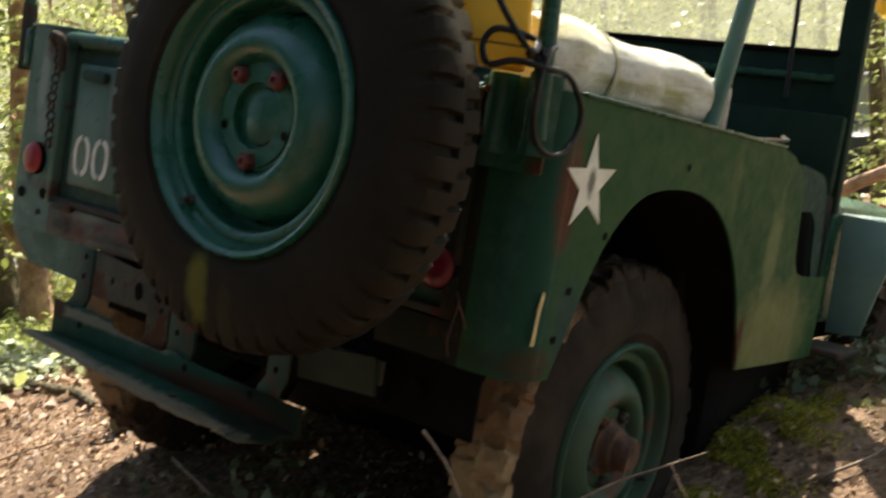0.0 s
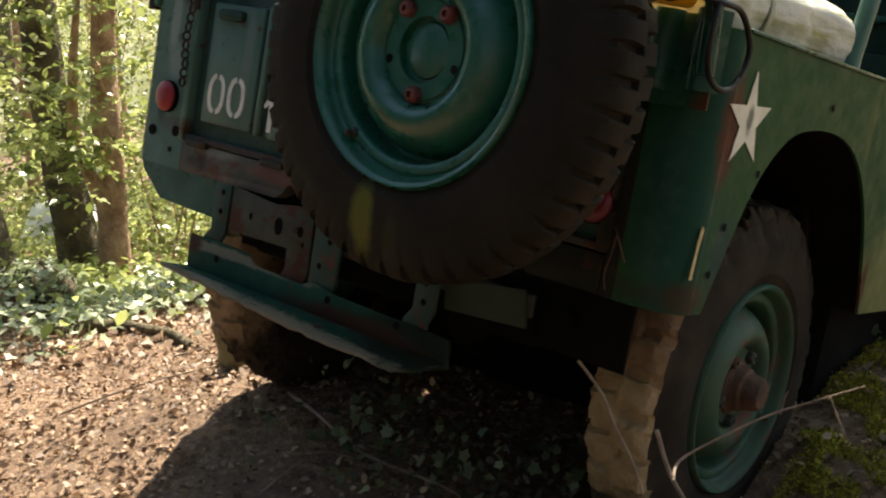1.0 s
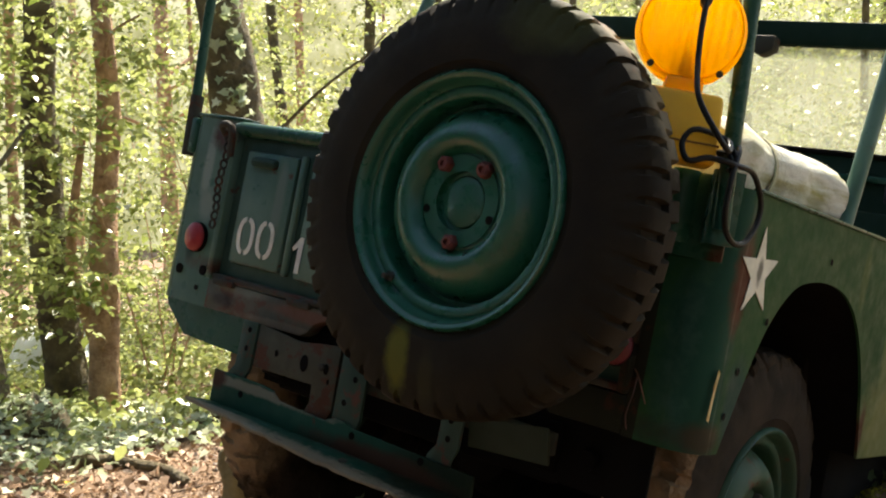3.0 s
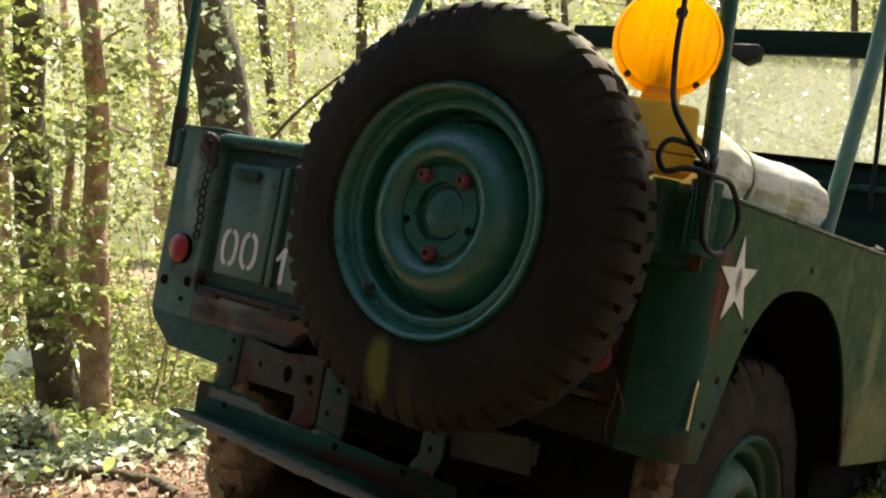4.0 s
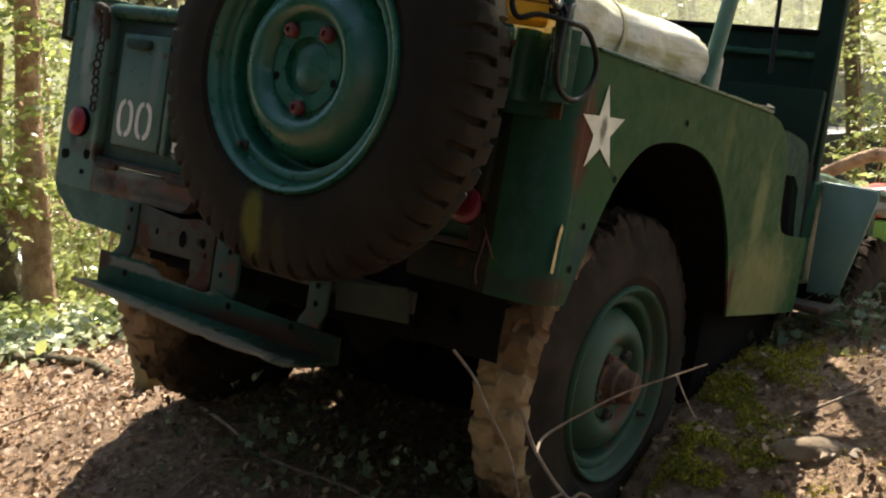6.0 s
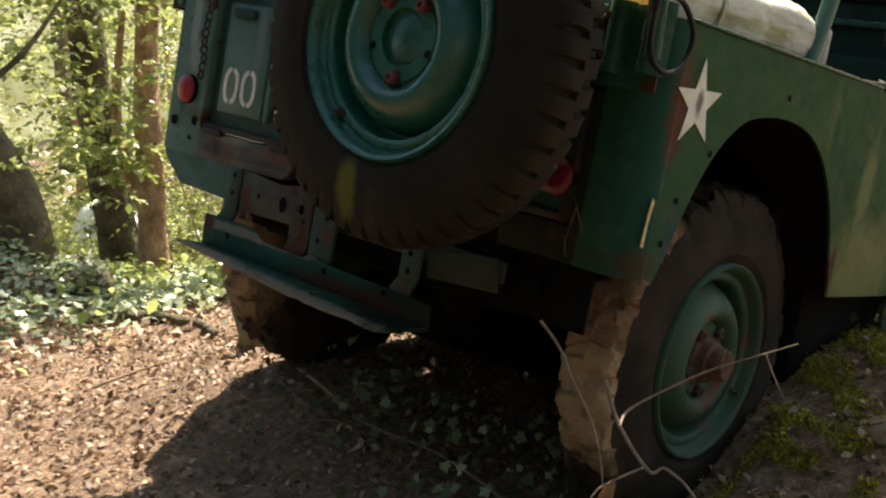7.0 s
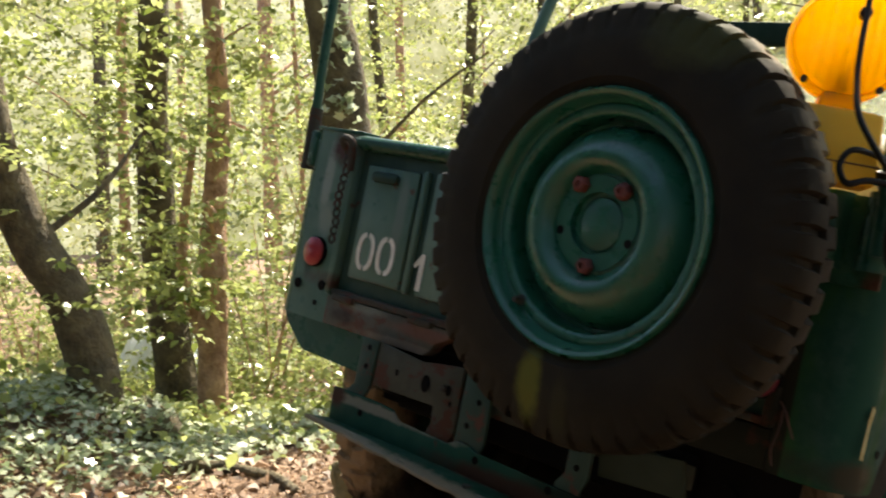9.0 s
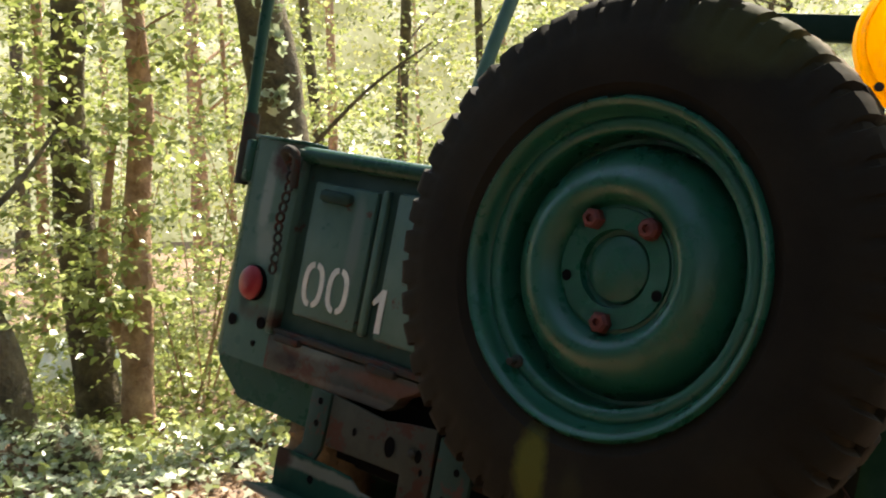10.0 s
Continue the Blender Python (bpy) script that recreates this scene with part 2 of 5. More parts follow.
stained(GREEN, [((0.34, 0.25, 0.75), (0.12, 0.1, 0.03), (0.03, 0.026, 0.016), 0.5, 18), ((0.33, 0.24, 0.98), (0.06, 0.1, 0.06), (0.010, 0.030, 0.022), 0.5, 22), ((0.37, 0.25, 1.04), (0.04, 0.1, 0.045), (0.07, 0.03, 0.018), 0.5, 28), ((0.29, 0.23, 0.81), (0.035, 0.1, 0.06), (0.04, 0.024, 0.016), 0.55, 30), ((0.36, 0.25, 0.90), (0.05, 0.1, 0.16), (0.035, 0.085, 0.07), 0.5, 18)])
stained(PALE, [((-0.945, 0.23, 1.06), (0.022, 0.1, 0.10), (0.20, 0.25, 0.21), 0.5, 16), ((-0.925, 0.23, 0.97), (0.03, 0.1, 0.05), (0.17, 0.22, 0.18), 0.5, 20), ((-0.955, 0.23, 0.86), (0.02, 0.1, 0.04), (0.03, 0.06, 0.045), 0.5, 20), ((-0.68, 0.23, 1.00), (0.02, 0.1, 0.12), (0.13, 0.18, 0.15), 0.5, 14), ((-0.90, 0.23, 1.14), (0.06, 0.1, 0.05), (0.05, 0.02, 0.016), 0.5, 25), ((-0.70, 0.23, 0.83), (0.3, 0.1, 0.03), (0.06, 0.028, 0.02), 0.5, 20)])
DULLRIM = painted("dull_wheel_paint", (0.013, 0.056, 0.032), (0.032, 0.084, 0.052), rough=0.5, rust_at=0.57, dust=0.95, dustc=(0.062, 0.050, 0.028))
for m_, k_ in ((OLIVE, 0.08), (BLACK, 0.1), (MUD, 0.15), (DUSTYRUBBER, 0.15), (RUSTY, 0.2), (RIM, 0.5), (GREEN, 0.26), (PALE, 0.22), (DULLRIM, 0.25)):
    m_.node_tree.nodes["Principled BSDF"].inputs["Specular IOR Level"].default_value = k_
RIM.node_tree.nodes["Principled BSDF"].inputs["Coat Weight"].default_value = 0.25
RIM.node_tree.nodes["Principled BSDF"].inputs["Coat Roughness"].default_value = 0.22
RUBBER.node_tree.nodes["Principled BSDF"].inputs["Specular IOR Level"].default_value = 0.16

# ---- the vehicle ----
XR, XL, XC, YB = 0.380, -1.042, -0.331, 0.238      # right side, left side, middle, rear plane
ZB, ZT = 0.735, 1.178                              # lower and upper edge of the tub
jeep = thing("jeep", (-0.307, 1.6, 0.18), "weathered dark green open military jeep with a white star", "jeep", frame_of=STAND)


def arc(cx, cy, r, a0, a1, n=8):
    return [(cx + r * math.cos(radians(a0 + (a1 - a0) * i / n)), cy + r * math.sin(radians(a0 + (a1 - a0) * i / n))) for i in range(n + 1)]


ARCH = [(0.335, ZB), (0.365, 0.80), (0.42, 0.915), (0.475, 0.985), (0.54, 1.032), (0.614, 1.052), (0.72, 1.058), (0.82, 1.045), (0.90, 1.012), (0.965, 0.962), (1.025, 0.89), (1.075, 0.80), (1.118, 0.692)]


ARCH = [(p.y, p.z) for p in smooth_path([(0, y, z) for y, z in ARCH], 4)]


def tub_side(x0, x1):
    pts = [(0.30, ZB)] + ARCH + [(1.36, 0.690), (1.60, 0.690), (1.60, 0.893), (1.43, 0.895), (1.385, 0.903), (1.358, 0.93), (1.345, 0.98), (1.338, 1.03)] + [(1.325, 1.09), (1.29, 1.135), (1.23, 1.165), (1.15, ZT), (0.30, ZT)]
    return slab(bmesh.new(), pts, "x", x0, x1, 0.0)


side = part("side_panel", tub_side(XR - 0.006, XR), OLIVE, jeep, "olive side panel, dusty and scratched")
part("side_panel", tub_side(XL, XL + 0.006), OLIVE, jeep)
for x0, x1 in ((XR - 0.012, XR + 0.006), (XL - 0.006, XL + 0.012)):
    part("top_rail", bbox(bmesh.new(), x0, x1, 0.30, 1.16, ZT - 0.001, ZT + 0.005, 0.002), GREEN, jeep)


# rounded rear corners
def corner(sign):
    bm = bmesh.new()
    xs = XR if sign > 0 else XL
    rad = 0.062 if sign > 0 else 0.046
    pts = arc(xs - sign * rad, YB + rad, rad, 0 if sign > 0 else 180, -90 if sign > 0 else 270, 10)
    inner = [(x - sign * 0.004 * abs(math.cos(radians(45))), y + 0.004) for x, y in pts]
    slab(bm, pts + inner[::-1], "z", ZB, ZT)
    return bm


part("corner_panel", corner(1), OLIVE, jeep)
part("corner_panel", corner(-1), GREEN, jeep)
TGL, TGR = -0.850, 0.236
rear_l = part("rear_panel", bbox(bmesh.new(), XL + 0.044, TGL - 0.012, YB, YB + 0.006, ZB, ZT), PALE, jeep)
# Grimy, rust-bitten paint, darkened further for the tyre's shade on this panel.
GRIMYSHADE = painted("grimy_rust_bitten_shaded_paint", (0.008, 0.012, 0.008), (0.020, 0.019, 0.012), (0.045, 0.021, 0.013), rough=0.6, rust_at=0.58)
rear_r = part("rear_panel", bbox(bmesh.new(), TGR + 0.012, 0.272, YB, YB + 0.006, ZB, ZT), GRIMYSHADE, jeep, "grimy rust-bitten panel beside the tailgate, darkened for shade")
part("rear_panel", bbox(bmesh.new(), 0.272, XR - 0.060, YB, YB + 0.006, ZB, ZT), OLIVE, jeep)
for x, mat in ((TGL - 0.014, PALE), (TGR - 0.004, GRIMYSHADE)):
    part("tailgate_post", bbox(bmesh.new(), x, x + 0.018, YB - 0.016, YB + 0.02, ZB + 0.07, ZT - 0.01, 0.004), mat, jeep)
for x0, x1 in ((XL + 0.03, TGL), (TGR, XR - 0.06)):
    part("rear_cap", bbox(bmesh.new(), x0, x1, YB - 0.004, YB + 0.05, ZT - 0.002, ZT + 0.006, 0.002), GREEN, jeep)

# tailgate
# Recess shade round the pressed panels is put into the gate's darker paint.
DARKGATE = painted("shade_dark_weathered_gate_paint", (0.014, 0.038, 0.028), (0.032, 0.066, 0.050), (0.06, 0.026, 0.017), rough=0.5, rust_at=0.60)
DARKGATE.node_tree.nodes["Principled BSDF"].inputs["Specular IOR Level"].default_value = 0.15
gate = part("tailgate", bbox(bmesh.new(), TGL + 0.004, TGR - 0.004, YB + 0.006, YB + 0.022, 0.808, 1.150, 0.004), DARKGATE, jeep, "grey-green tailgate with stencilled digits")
tube_bm = bmesh.new()
tube(tube_bm, [(TGL - 0.004, YB, 1.158), (TGR + 0.004, YB, 1.158)], 0.017, 12)
part("top_roll", tube_bm, GREEN, gate)
bm = bbox(bmesh.new(), -0.812, -0.644, YB - 0.004, YB + 0.010, 0.853, 1.112, 0.006)
part("pressed_panel", bm, PALE, gate, "pale grey-green pressed panel")
bm = bbox(bmesh.new(), -0.632, -0.616, YB - 0.007, YB + 0.010, 0.850, 1.118, 0.006)
part("rib", bm, PALE, gate)
bm = bbox(bmesh.new(), -0.596, TGR - 0.03, YB - 0.002, YB + 0.010, 0.850, 1.118, 0.006)
part("pressed_panel", bm, PALE, gate)
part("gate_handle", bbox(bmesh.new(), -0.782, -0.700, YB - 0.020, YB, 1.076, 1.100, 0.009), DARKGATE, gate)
part("lower_edge", bbox(bmesh.new(), TGL, TGR, YB - 0.010, YB + 0.02, 0.806, 0.820, 0.004), RUSTY, gate)


def half_zero(cx, cz, w, h, s):
    """Half of a stencilled nought, which has gaps at its top and foot."""
    ang = (84, 72, 58, 42, 24, 0, -24, -42, -58, -72, -84)

    def ring_at(a, rw, rh):
        c, q = math.cos(radians(a)), math.sin(radians(a))
        return (cx + s * rw * c ** 0.78, cz + rh * math.copysign(abs(q) ** 0.86, q))
    out = [ring_at(a, w / 2, h / 2) for a in ang]
    inn = [ring_at(a, w / 2 - 0.0115, h / 2 - 0.0105) for a in ang[::-1]]
    return slab(bmesh.new(), out + inn, "y", YB - 0.0058, YB - 0.0042)


for x in (-0.765, -0.699):
    for s in (-1, 1):
        part("stencil_stroke", half_zero(x, 0.919, 0.057, 0.086, s), WHITE, gate, "half of a stencilled white nought")
bm = bmesh.new()
slab(bm, [(-0.592, 0.864), (-0.579, 0.864), (-0.579, 0.943), (-0.589, 0.943), (-0.610, 0.917), (-0.605, 0.911), (-0.592, 0.922)], "y", YB - 0.0038, YB - 0.0022)
part("digit", bm, WHITE, gate, "stencilled white one")

# sill below the gate, apron, lamps, holes
SILL = stained(painted("rust_scabbed_sill_paint", (0.030, 0.040, 0.030), (0.075, 0.070, 0.052), (0.075, 0.030, 0.019), rough=0.6, rust_at=0.50),
               [((-0.74, 0.23, 0.80), (0.10, 0.1, 0.02), (0.13, 0.14, 0.11), 0.5, 30), ((-0.80, 0.23, 0.765), (0.05, 0.1, 0.02), (0.012, 0.008, 0.006), 0.5, 26), ((-0.50, 0.23, 0.78), (0.16, 0.1, 0.02), (0.10, 0.045, 0.03), 0.55, 26), ((-0.58, 0.23, 0.745), (0.2, 0.1, 0.012), (0.12, 0.10, 0.075), 0.55, 40)])
part("rear_sill", bbox(bmesh.new(), 0.10, TGR + 0.011, YB - 0.004, YB + 0.03, ZB + 0.002, 0.803, 0.004), GRIMYSHADE, jeep)
part("rear_sill", slab(bmesh.new(), [(TGL - 0.011, ZB + 0.002), (-0.535, ZB + 0.002), (-0.515, 0.748), (-0.500, 0.768), (-0.470, 0.782), (-0.445, 0.803), (TGL - 0.011, 0.803)], "y", YB - 0.006, YB + 0.03, 0.003), SILL, jeep, "rusty strip below the tailgate")
# Added black sheet that closes light gaps below the tailgate.
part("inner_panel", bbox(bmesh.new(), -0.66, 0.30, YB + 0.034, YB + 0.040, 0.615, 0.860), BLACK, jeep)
for pts in ([(-1.022, ZB), (-1.012, 0.715), (-0.935, 0.658), (-0.72, 0.652), (-0.70, ZB)],):
    part("apron", slab(bmesh.new(), pts, "y", YB + 0.012, YB + 0.018), GREEN, jeep)


def lens(x, z, y=YB, glass=None):
    bm = lathe(bmesh.new(), [(0.0355, y - YB), (0.0355, 0.009), (0.033, 0.011)], Matrix.Translation((x, y, z)) @ Matrix.Rotation(radians(90), 4, "X"), 24)
    ob = part("lamp_rim", bm, BLACK, jeep)
    bm = lathe(bmesh.new(), [(0.034, 0.008), (0.033, 0.014), (0.026, 0.019), (0.014, 0.022), (0, 0.023)], Matrix.Translation((x, y, z)) @ Matrix.Rotation(radians(90), 4, "X"), 24)
    part("reflector", bm, glass or REDLENS, ob, "round red reflector")


REDLENS = plain("red_lens", (0.26, 0.012, 0.018), (0.37, 0.028, 0.032), 0.3, 20, bumps=0.1)
lens(-0.934, 0.891)
# Right reflector: same red, darkened because it sits in shade.
lens(0.216, 0.882, YB - 0.006, plain("shaded_red_lens", (0.10, 0.004, 0.012), (0.17, 0.010, 0.020), 0.3, 20, bumps=0.1))
for x, z, r in ((-0.978, 0.809, 0.012), (-0.892, 0.818, 0.012), (-0.905, 0.775, 0.006)):
    part("drain_hole", lathe(bmesh.new(), [(r, 0.002), (r, 0.004), (0, 0.0041)], Matrix.Translation((x, YB, z)) @ Matrix.Rotation(radians(90), 4, "X"), 14), BLACK, jeep)
for y, z in ((0.352, 0.877), (0.435, 0.967), (0.70, 1.10), (0.33, 0.80)):
    part("bolt_hole", lathe(bmesh.new(), [(0.007, 0.0025), (0, 0.0026)], Matrix.Translation((XR, y, z)) @ Matrix.Rotation(radians(90), 4, "Y"), 12), BLACK, side)

# star and yellow scratch on the side
star = [(0.358 + (0.079 if k % 2 == 0 else 0.031) * math.sin(radians(36 * k - 3)), 1.047 + (0.079 if k % 2 == 0 else 0.031) * math.cos(radians(36 * k - 3))) for k in range(10)]
STARP = plain("chipped_white_star_paint", (0.50, 0.50, 0.40), (0.68, 0.67, 0.56), 0.65, 25, bumps=0.1)
stained(STARP, [((0.38, 0.360, 1.050), (0.3, 0.014, 0.030), (0.13, 0.13, 0.10), 0.5, 70), ((0.38, 0.312, 1.005), (0.3, 0.01, 0.02), (0.22, 0.22, 0.17), 0.45, 70)])
part("star", slab(bmesh.new(), star, "x", XR + 0.001, XR + 0.0024), STARP, side, "white painted five-pointed star, chipped in the middle")
OCHRE = plain("bare_ochre_primer", (0.42, 0.30, 0.10), (0.60, 0.50, 0.26), 0.8, 60, bumps=0)
part("scratch", slab(bmesh.new(), [(0.266, 0.794), (0.275, 0.792), (0.277, 0.842), (0.283, 0.872), (0.276, 0.878), (0.268, 0.845), (0.274, 0.858), (0.270, 0.838)], "x", XR + 0.001, XR + 0.002), OCHRE, side, "long pale scratch")

DOORP = painted("dull_teal_door_paint", (0.010, 0.034, 0.026), (0.020, 0.052, 0.040), rough=0.6, rust_at=0.70)
for m_ in (DOORP, GRIMYSHADE):
    m_.node_tree.nodes["Principled BSDF"].inputs["Specular IOR Level"].default_value = 0.1
# door panel, inside of the tub, wheel houses
part("half_door", slab(bmesh.new(), [(1.18, 1.02), (1.18, 1.148), (1.36, 1.153), (1.44, 1.146)] + arc(1.475, 1.062, 0.080, 80, 5, 6) + [(1.585, 0.95), (1.61, 0.80), (1.635, 0.70), (1.60, 0.70), (1.56, 0.86), (1.530, 0.93), (1.505, 1.02), (1.465, 1.048), (1.385, 1.046), (1.335, 1.015)], "x", XR - 0.03, XR - 0.02), DOORP, jeep, "dull green half door with a hand hole")
# Added black box puts the dark behind the hand hole.
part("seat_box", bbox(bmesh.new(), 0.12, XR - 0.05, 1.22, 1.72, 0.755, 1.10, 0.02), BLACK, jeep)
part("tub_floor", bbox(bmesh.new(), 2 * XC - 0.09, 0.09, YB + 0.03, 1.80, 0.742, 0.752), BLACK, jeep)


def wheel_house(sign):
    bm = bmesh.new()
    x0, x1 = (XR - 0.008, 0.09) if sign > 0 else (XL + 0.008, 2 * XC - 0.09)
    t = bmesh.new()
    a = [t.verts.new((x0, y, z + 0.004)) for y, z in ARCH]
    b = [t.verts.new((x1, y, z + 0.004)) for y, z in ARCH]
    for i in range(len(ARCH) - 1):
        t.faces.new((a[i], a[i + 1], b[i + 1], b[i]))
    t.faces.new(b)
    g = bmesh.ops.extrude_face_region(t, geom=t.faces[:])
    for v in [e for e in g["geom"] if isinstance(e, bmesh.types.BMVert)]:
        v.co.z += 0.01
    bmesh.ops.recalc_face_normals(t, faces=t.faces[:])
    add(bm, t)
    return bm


# Both arches are coloured near-black for the shade inside.
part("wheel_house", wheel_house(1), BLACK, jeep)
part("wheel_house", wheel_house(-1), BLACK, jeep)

# chassis: cross member with holes, brackets, bumper, exhaust
BEAM = painted("rusty_chassis_paint", (0.030, 0.036, 0.024), (0.060, 0.056, 0.038), (0.070, 0.030, 0.018), rough=0.6, rust_at=0.53)
for m_ in (BEAM,):
    m_.node_tree.nodes["Principled BSDF"].inputs["Specular IOR Level"].default_value = 0.2
beam = part("cross_member", slab(bmesh.new(), [(-0.632, 0.648), (-0.448, 0.652), (-0.446, 0.615), (-0.458, 0.590), (-0.393, 0.590), (-0.380, 0.612), (-0.384, 0.745), (-0.45, 0.738), (-0.50, 0.730), (-0.632, 0.742)], "y", 0.206, 0.213, 0.002), BEAM, jeep, "rusty green chassis cross member with holes")
part("cross_member", bbox(bmesh.new(), -0.38, 0.13, 0.235, 0.245, 0.664, 0.705, 0.003), BEAM, jeep)
part("cross_member", bbox(bmesh.new(), -0.64, 0.10, 0.30, 0.40, 0.60, 0.70, 0.006), BLACK, jeep)
for x, z, r in ((-0.478, 0.690, 0.0145), (-0.564, 0.692, 0.006), (-0.413, 0.692, 0.009), (-0.402, 0.668, 0.005)):
    part("hole", lathe(bmesh.new(), [(r, 0.002), (0, 0.0021)], Matrix.Translation((x, 0.206, z)) @ Matrix.Rotation(radians(90), 4, "X") @ Matrix.Diagonal((0.85, 1.25, 1, 1)), 16), BLACK, beam)
part("beam_bolt", lathe(bmesh.new(), [(0.008, 0), (0.008, 0.007), (0.004, 0.010), (0, 0.0105)], Matrix.Translation((-0.426, 0.206, 0.694)) @ Matrix.Rotation(radians(90), 4, "X"), 6), RUSTY, beam)
GREYGREEN = painted("chassis_paint", (0.022, 0.048, 0.034), (0.042, 0.070, 0.052), rust_at=0.56, rough=0.5)
BRACKETS = ([(-0.684, 0.742), (-0.634, 0.742), (-0.637, 0.640), (-0.650, 0.615), (-0.650, 0.585), (-0.715, 0.585), (-0.712, 0.612), (-0.686, 0.640)],
            [(-0.372, 0.738), (-0.300, 0.702), (-0.297, 0.615), (-0.308, 0.585), (-0.372, 0.585)],
            [(-0.100, 0.70), (-0.050, 0.70), (-0.050, 0.625), (-0.062, 0.600), (-0.062, 0.565), (-0.118, 0.565), (-0.118, 0.600), (-0.100, 0.625)])
for pts, holes in zip(BRACKETS, (((-0.656, 0.724), (-0.657, 0.683)), ((-0.326, 0.691), (-0.345, 0.64)), ((-0.075, 0.675), (-0.075, 0.64)))):
    br = part("bracket", slab(bmesh.new(), pts, "y", 0.203, 0.212, 0.002), GREYGREEN, jeep)
    for x, z in holes:
        part("bolt_hole", lathe(bmesh.new(), [(0.0065, 0.002), (0, 0.0021)], Matrix.Translation((x, 0.203, z)) @ Matrix.Rotation(radians(90), 4, "X"), 10), BLACK, br)
SIDEPLATE = painted("dull_chassis_plate_paint", (0.022, 0.030, 0.018), (0.042, 0.048, 0.030), (0.045, 0.022, 0.014), rough=0.65, rust_at=0.64)
SIDEPLATE.node_tree.nodes["Principled BSDF"].inputs["Specular IOR Level"].default_value = 0.15
part("side_plate", slab(bmesh.new(), [(-0.052, 0.690), (0.118, 0.712), (0.132, 0.648), (-0.043, 0.635)], "y", 0.222, 0.230, 0.002), SIDEPLATE, jeep)
bump_bm = bmesh.new()
slab(bump_bm, [(-0.737, 0.619), (-0.60, 0.620), (-0.548, 0.617), (-0.522, 0.599), (-0.385, 0.594), (-0.355, 0.606), (-0.330, 0.606), (-0.305, 0.598), (-0.160, 0.595), (0.002, 0.592), (0.006, 0.541), (-0.02, 0.530), (-0.735, 0.546)], "y", 0.194, 0.202, 0.002)
rb = random.Random(8)
worn_edge = [(-0.735 + 0.685 * k / 26, 0.125 - 0.013 * k / 26 + (rb.uniform(-0.002, 0.0075) if k > 3 else 0)) for k in range(27)]
flange = slab(bmesh.new(), worn_edge + [(-0.034, 0.128), (-0.010, 0.150), (-0.016, 0.168), (0.002, 0.200), (-0.735, 0.200)], "z", 0.540, 0.548, 0.002)
for v in flange.verts:
    v.co.z += (0.010 - 0.022 * min(max((v.co.x + 0.735) / 0.40, 0), 1)) * (0.200 - v.co.y) / 0.08
add(bump_bm, flange)
BUMPERP = painted("chipped_bumper_paint", (0.008, 0.043, 0.026), (0.015, 0.062, 0.039), (0.065, 0.036, 0.022), rough=0.6, rust_at=0.60)
stained(BUMPERP, [((-0.04, 0.16, 0.57), (0.20, 0.1, 0.1), (0.012, 0.020, 0.012), 0.4, 12), ((-0.30, 0.118, 0.545), (0.34, 0.030, 0.04), (0.19, 0.155, 0.105), 0.6, 38), ((-0.62, 0.125, 0.545), (0.20, 0.024, 0.04), (0.20, 0.17, 0.12), 0.6, 38), ((-0.60, 0.196, 0.603), (0.3, 0.03, 0.014), (0.15, 0.14, 0.10), 0.6, 40),
                  ((-0.22, 0.194, 0.555), (0.24, 0.02, 0.03), (0.045, 0.022, 0.014), 0.5, 18), ((-0.72, 0.19, 0.60), (0.03, 0.03, 0.03), (0.05, 0.024, 0.015), 0.5, 25)])
for m_, k_ in ((BUMPERP, 0.1), (GREYGREEN, 0.2)):
    m_.node_tree.nodes["Principled BSDF"].inputs["Specular IOR Level"].default_value = k_
bumper = part("bumper", bump_bm, BUMPERP, jeep, "bent green angle-iron rear bumper with chipped edge")
for x in (-0.637, -0.30, -0.12):
    part("bolt_hole", lathe(bmesh.new(), [(0.008, 0.002), (0, 0.0021)], Matrix.Translation((x, 0.194, 0.585)) @ Matrix.Rotation(radians(90), 4, "X"), 10), BLACK, bumper)
for x, y in ((-0.271, 0.150), (-0.52, 0.15)):
    part("bolt", lathe(bmesh.new(), [(0.010, -0.012), (0.010, 0.006), (0, 0.007)], Matrix.Translation((x, y, 0.542)), 6), RUSTY, bumper)
CHIP = plain("chipped_primer_edge", (0.10, 0.075, 0.05), (0.26, 0.22, 0.16), 0.8, 40, bumps=0.2)
rc = random.Random(4)
for k in range(15):
    x, l = -0.70 + 0.042 * k + rc.uniform(-0.012, 0.012), rc.uniform(0.008, 0.034)
    y = 0.128 - 0.013 * (x + 0.735) / 0.685 + rc.choice((0.006, 0.007, 0.012, 0.022))
    w = rc.uniform(0.002, 0.005)
    part("paint_chip", slab(bmesh.new(), [(x, y), (x + l * 0.3, y - w * 0.6), (x + l * 0.7, y - w * 0.2), (x + l, y + w * 0.2), (x + l * 0.8, y + w), (x + l * 0.35, y + w * 0.6), (x + l * 0.1, y + w * 0.9)], "z", 0.5475, 0.5488), CHIP, bumper)
    for v in bumper.children[-1].data.vertices:
        vx, vy = v.co.x - 0.307, v.co.y + 1.6
        v.co.z += (0.010 - 0.022 * min(max((vx + 0.735) / 0.40, 0), 1)) * (0.200 - vy) / 0.08 + 0.001
ex = bmesh.new()
tube(ex, [(0.185, 0.255, 0.672), (0.18, 0.5, 0.68), (0.12, 1.2, 0.66)], 0.018, 14)
part("exhaust_pipe", ex, BLACK, jeep)
ax = bmesh.new()
tube(ax, [(XC - 0.5, 0.775, 0.535), (XC + 0.5, 0.775, 0.535)], 0.035, 12)
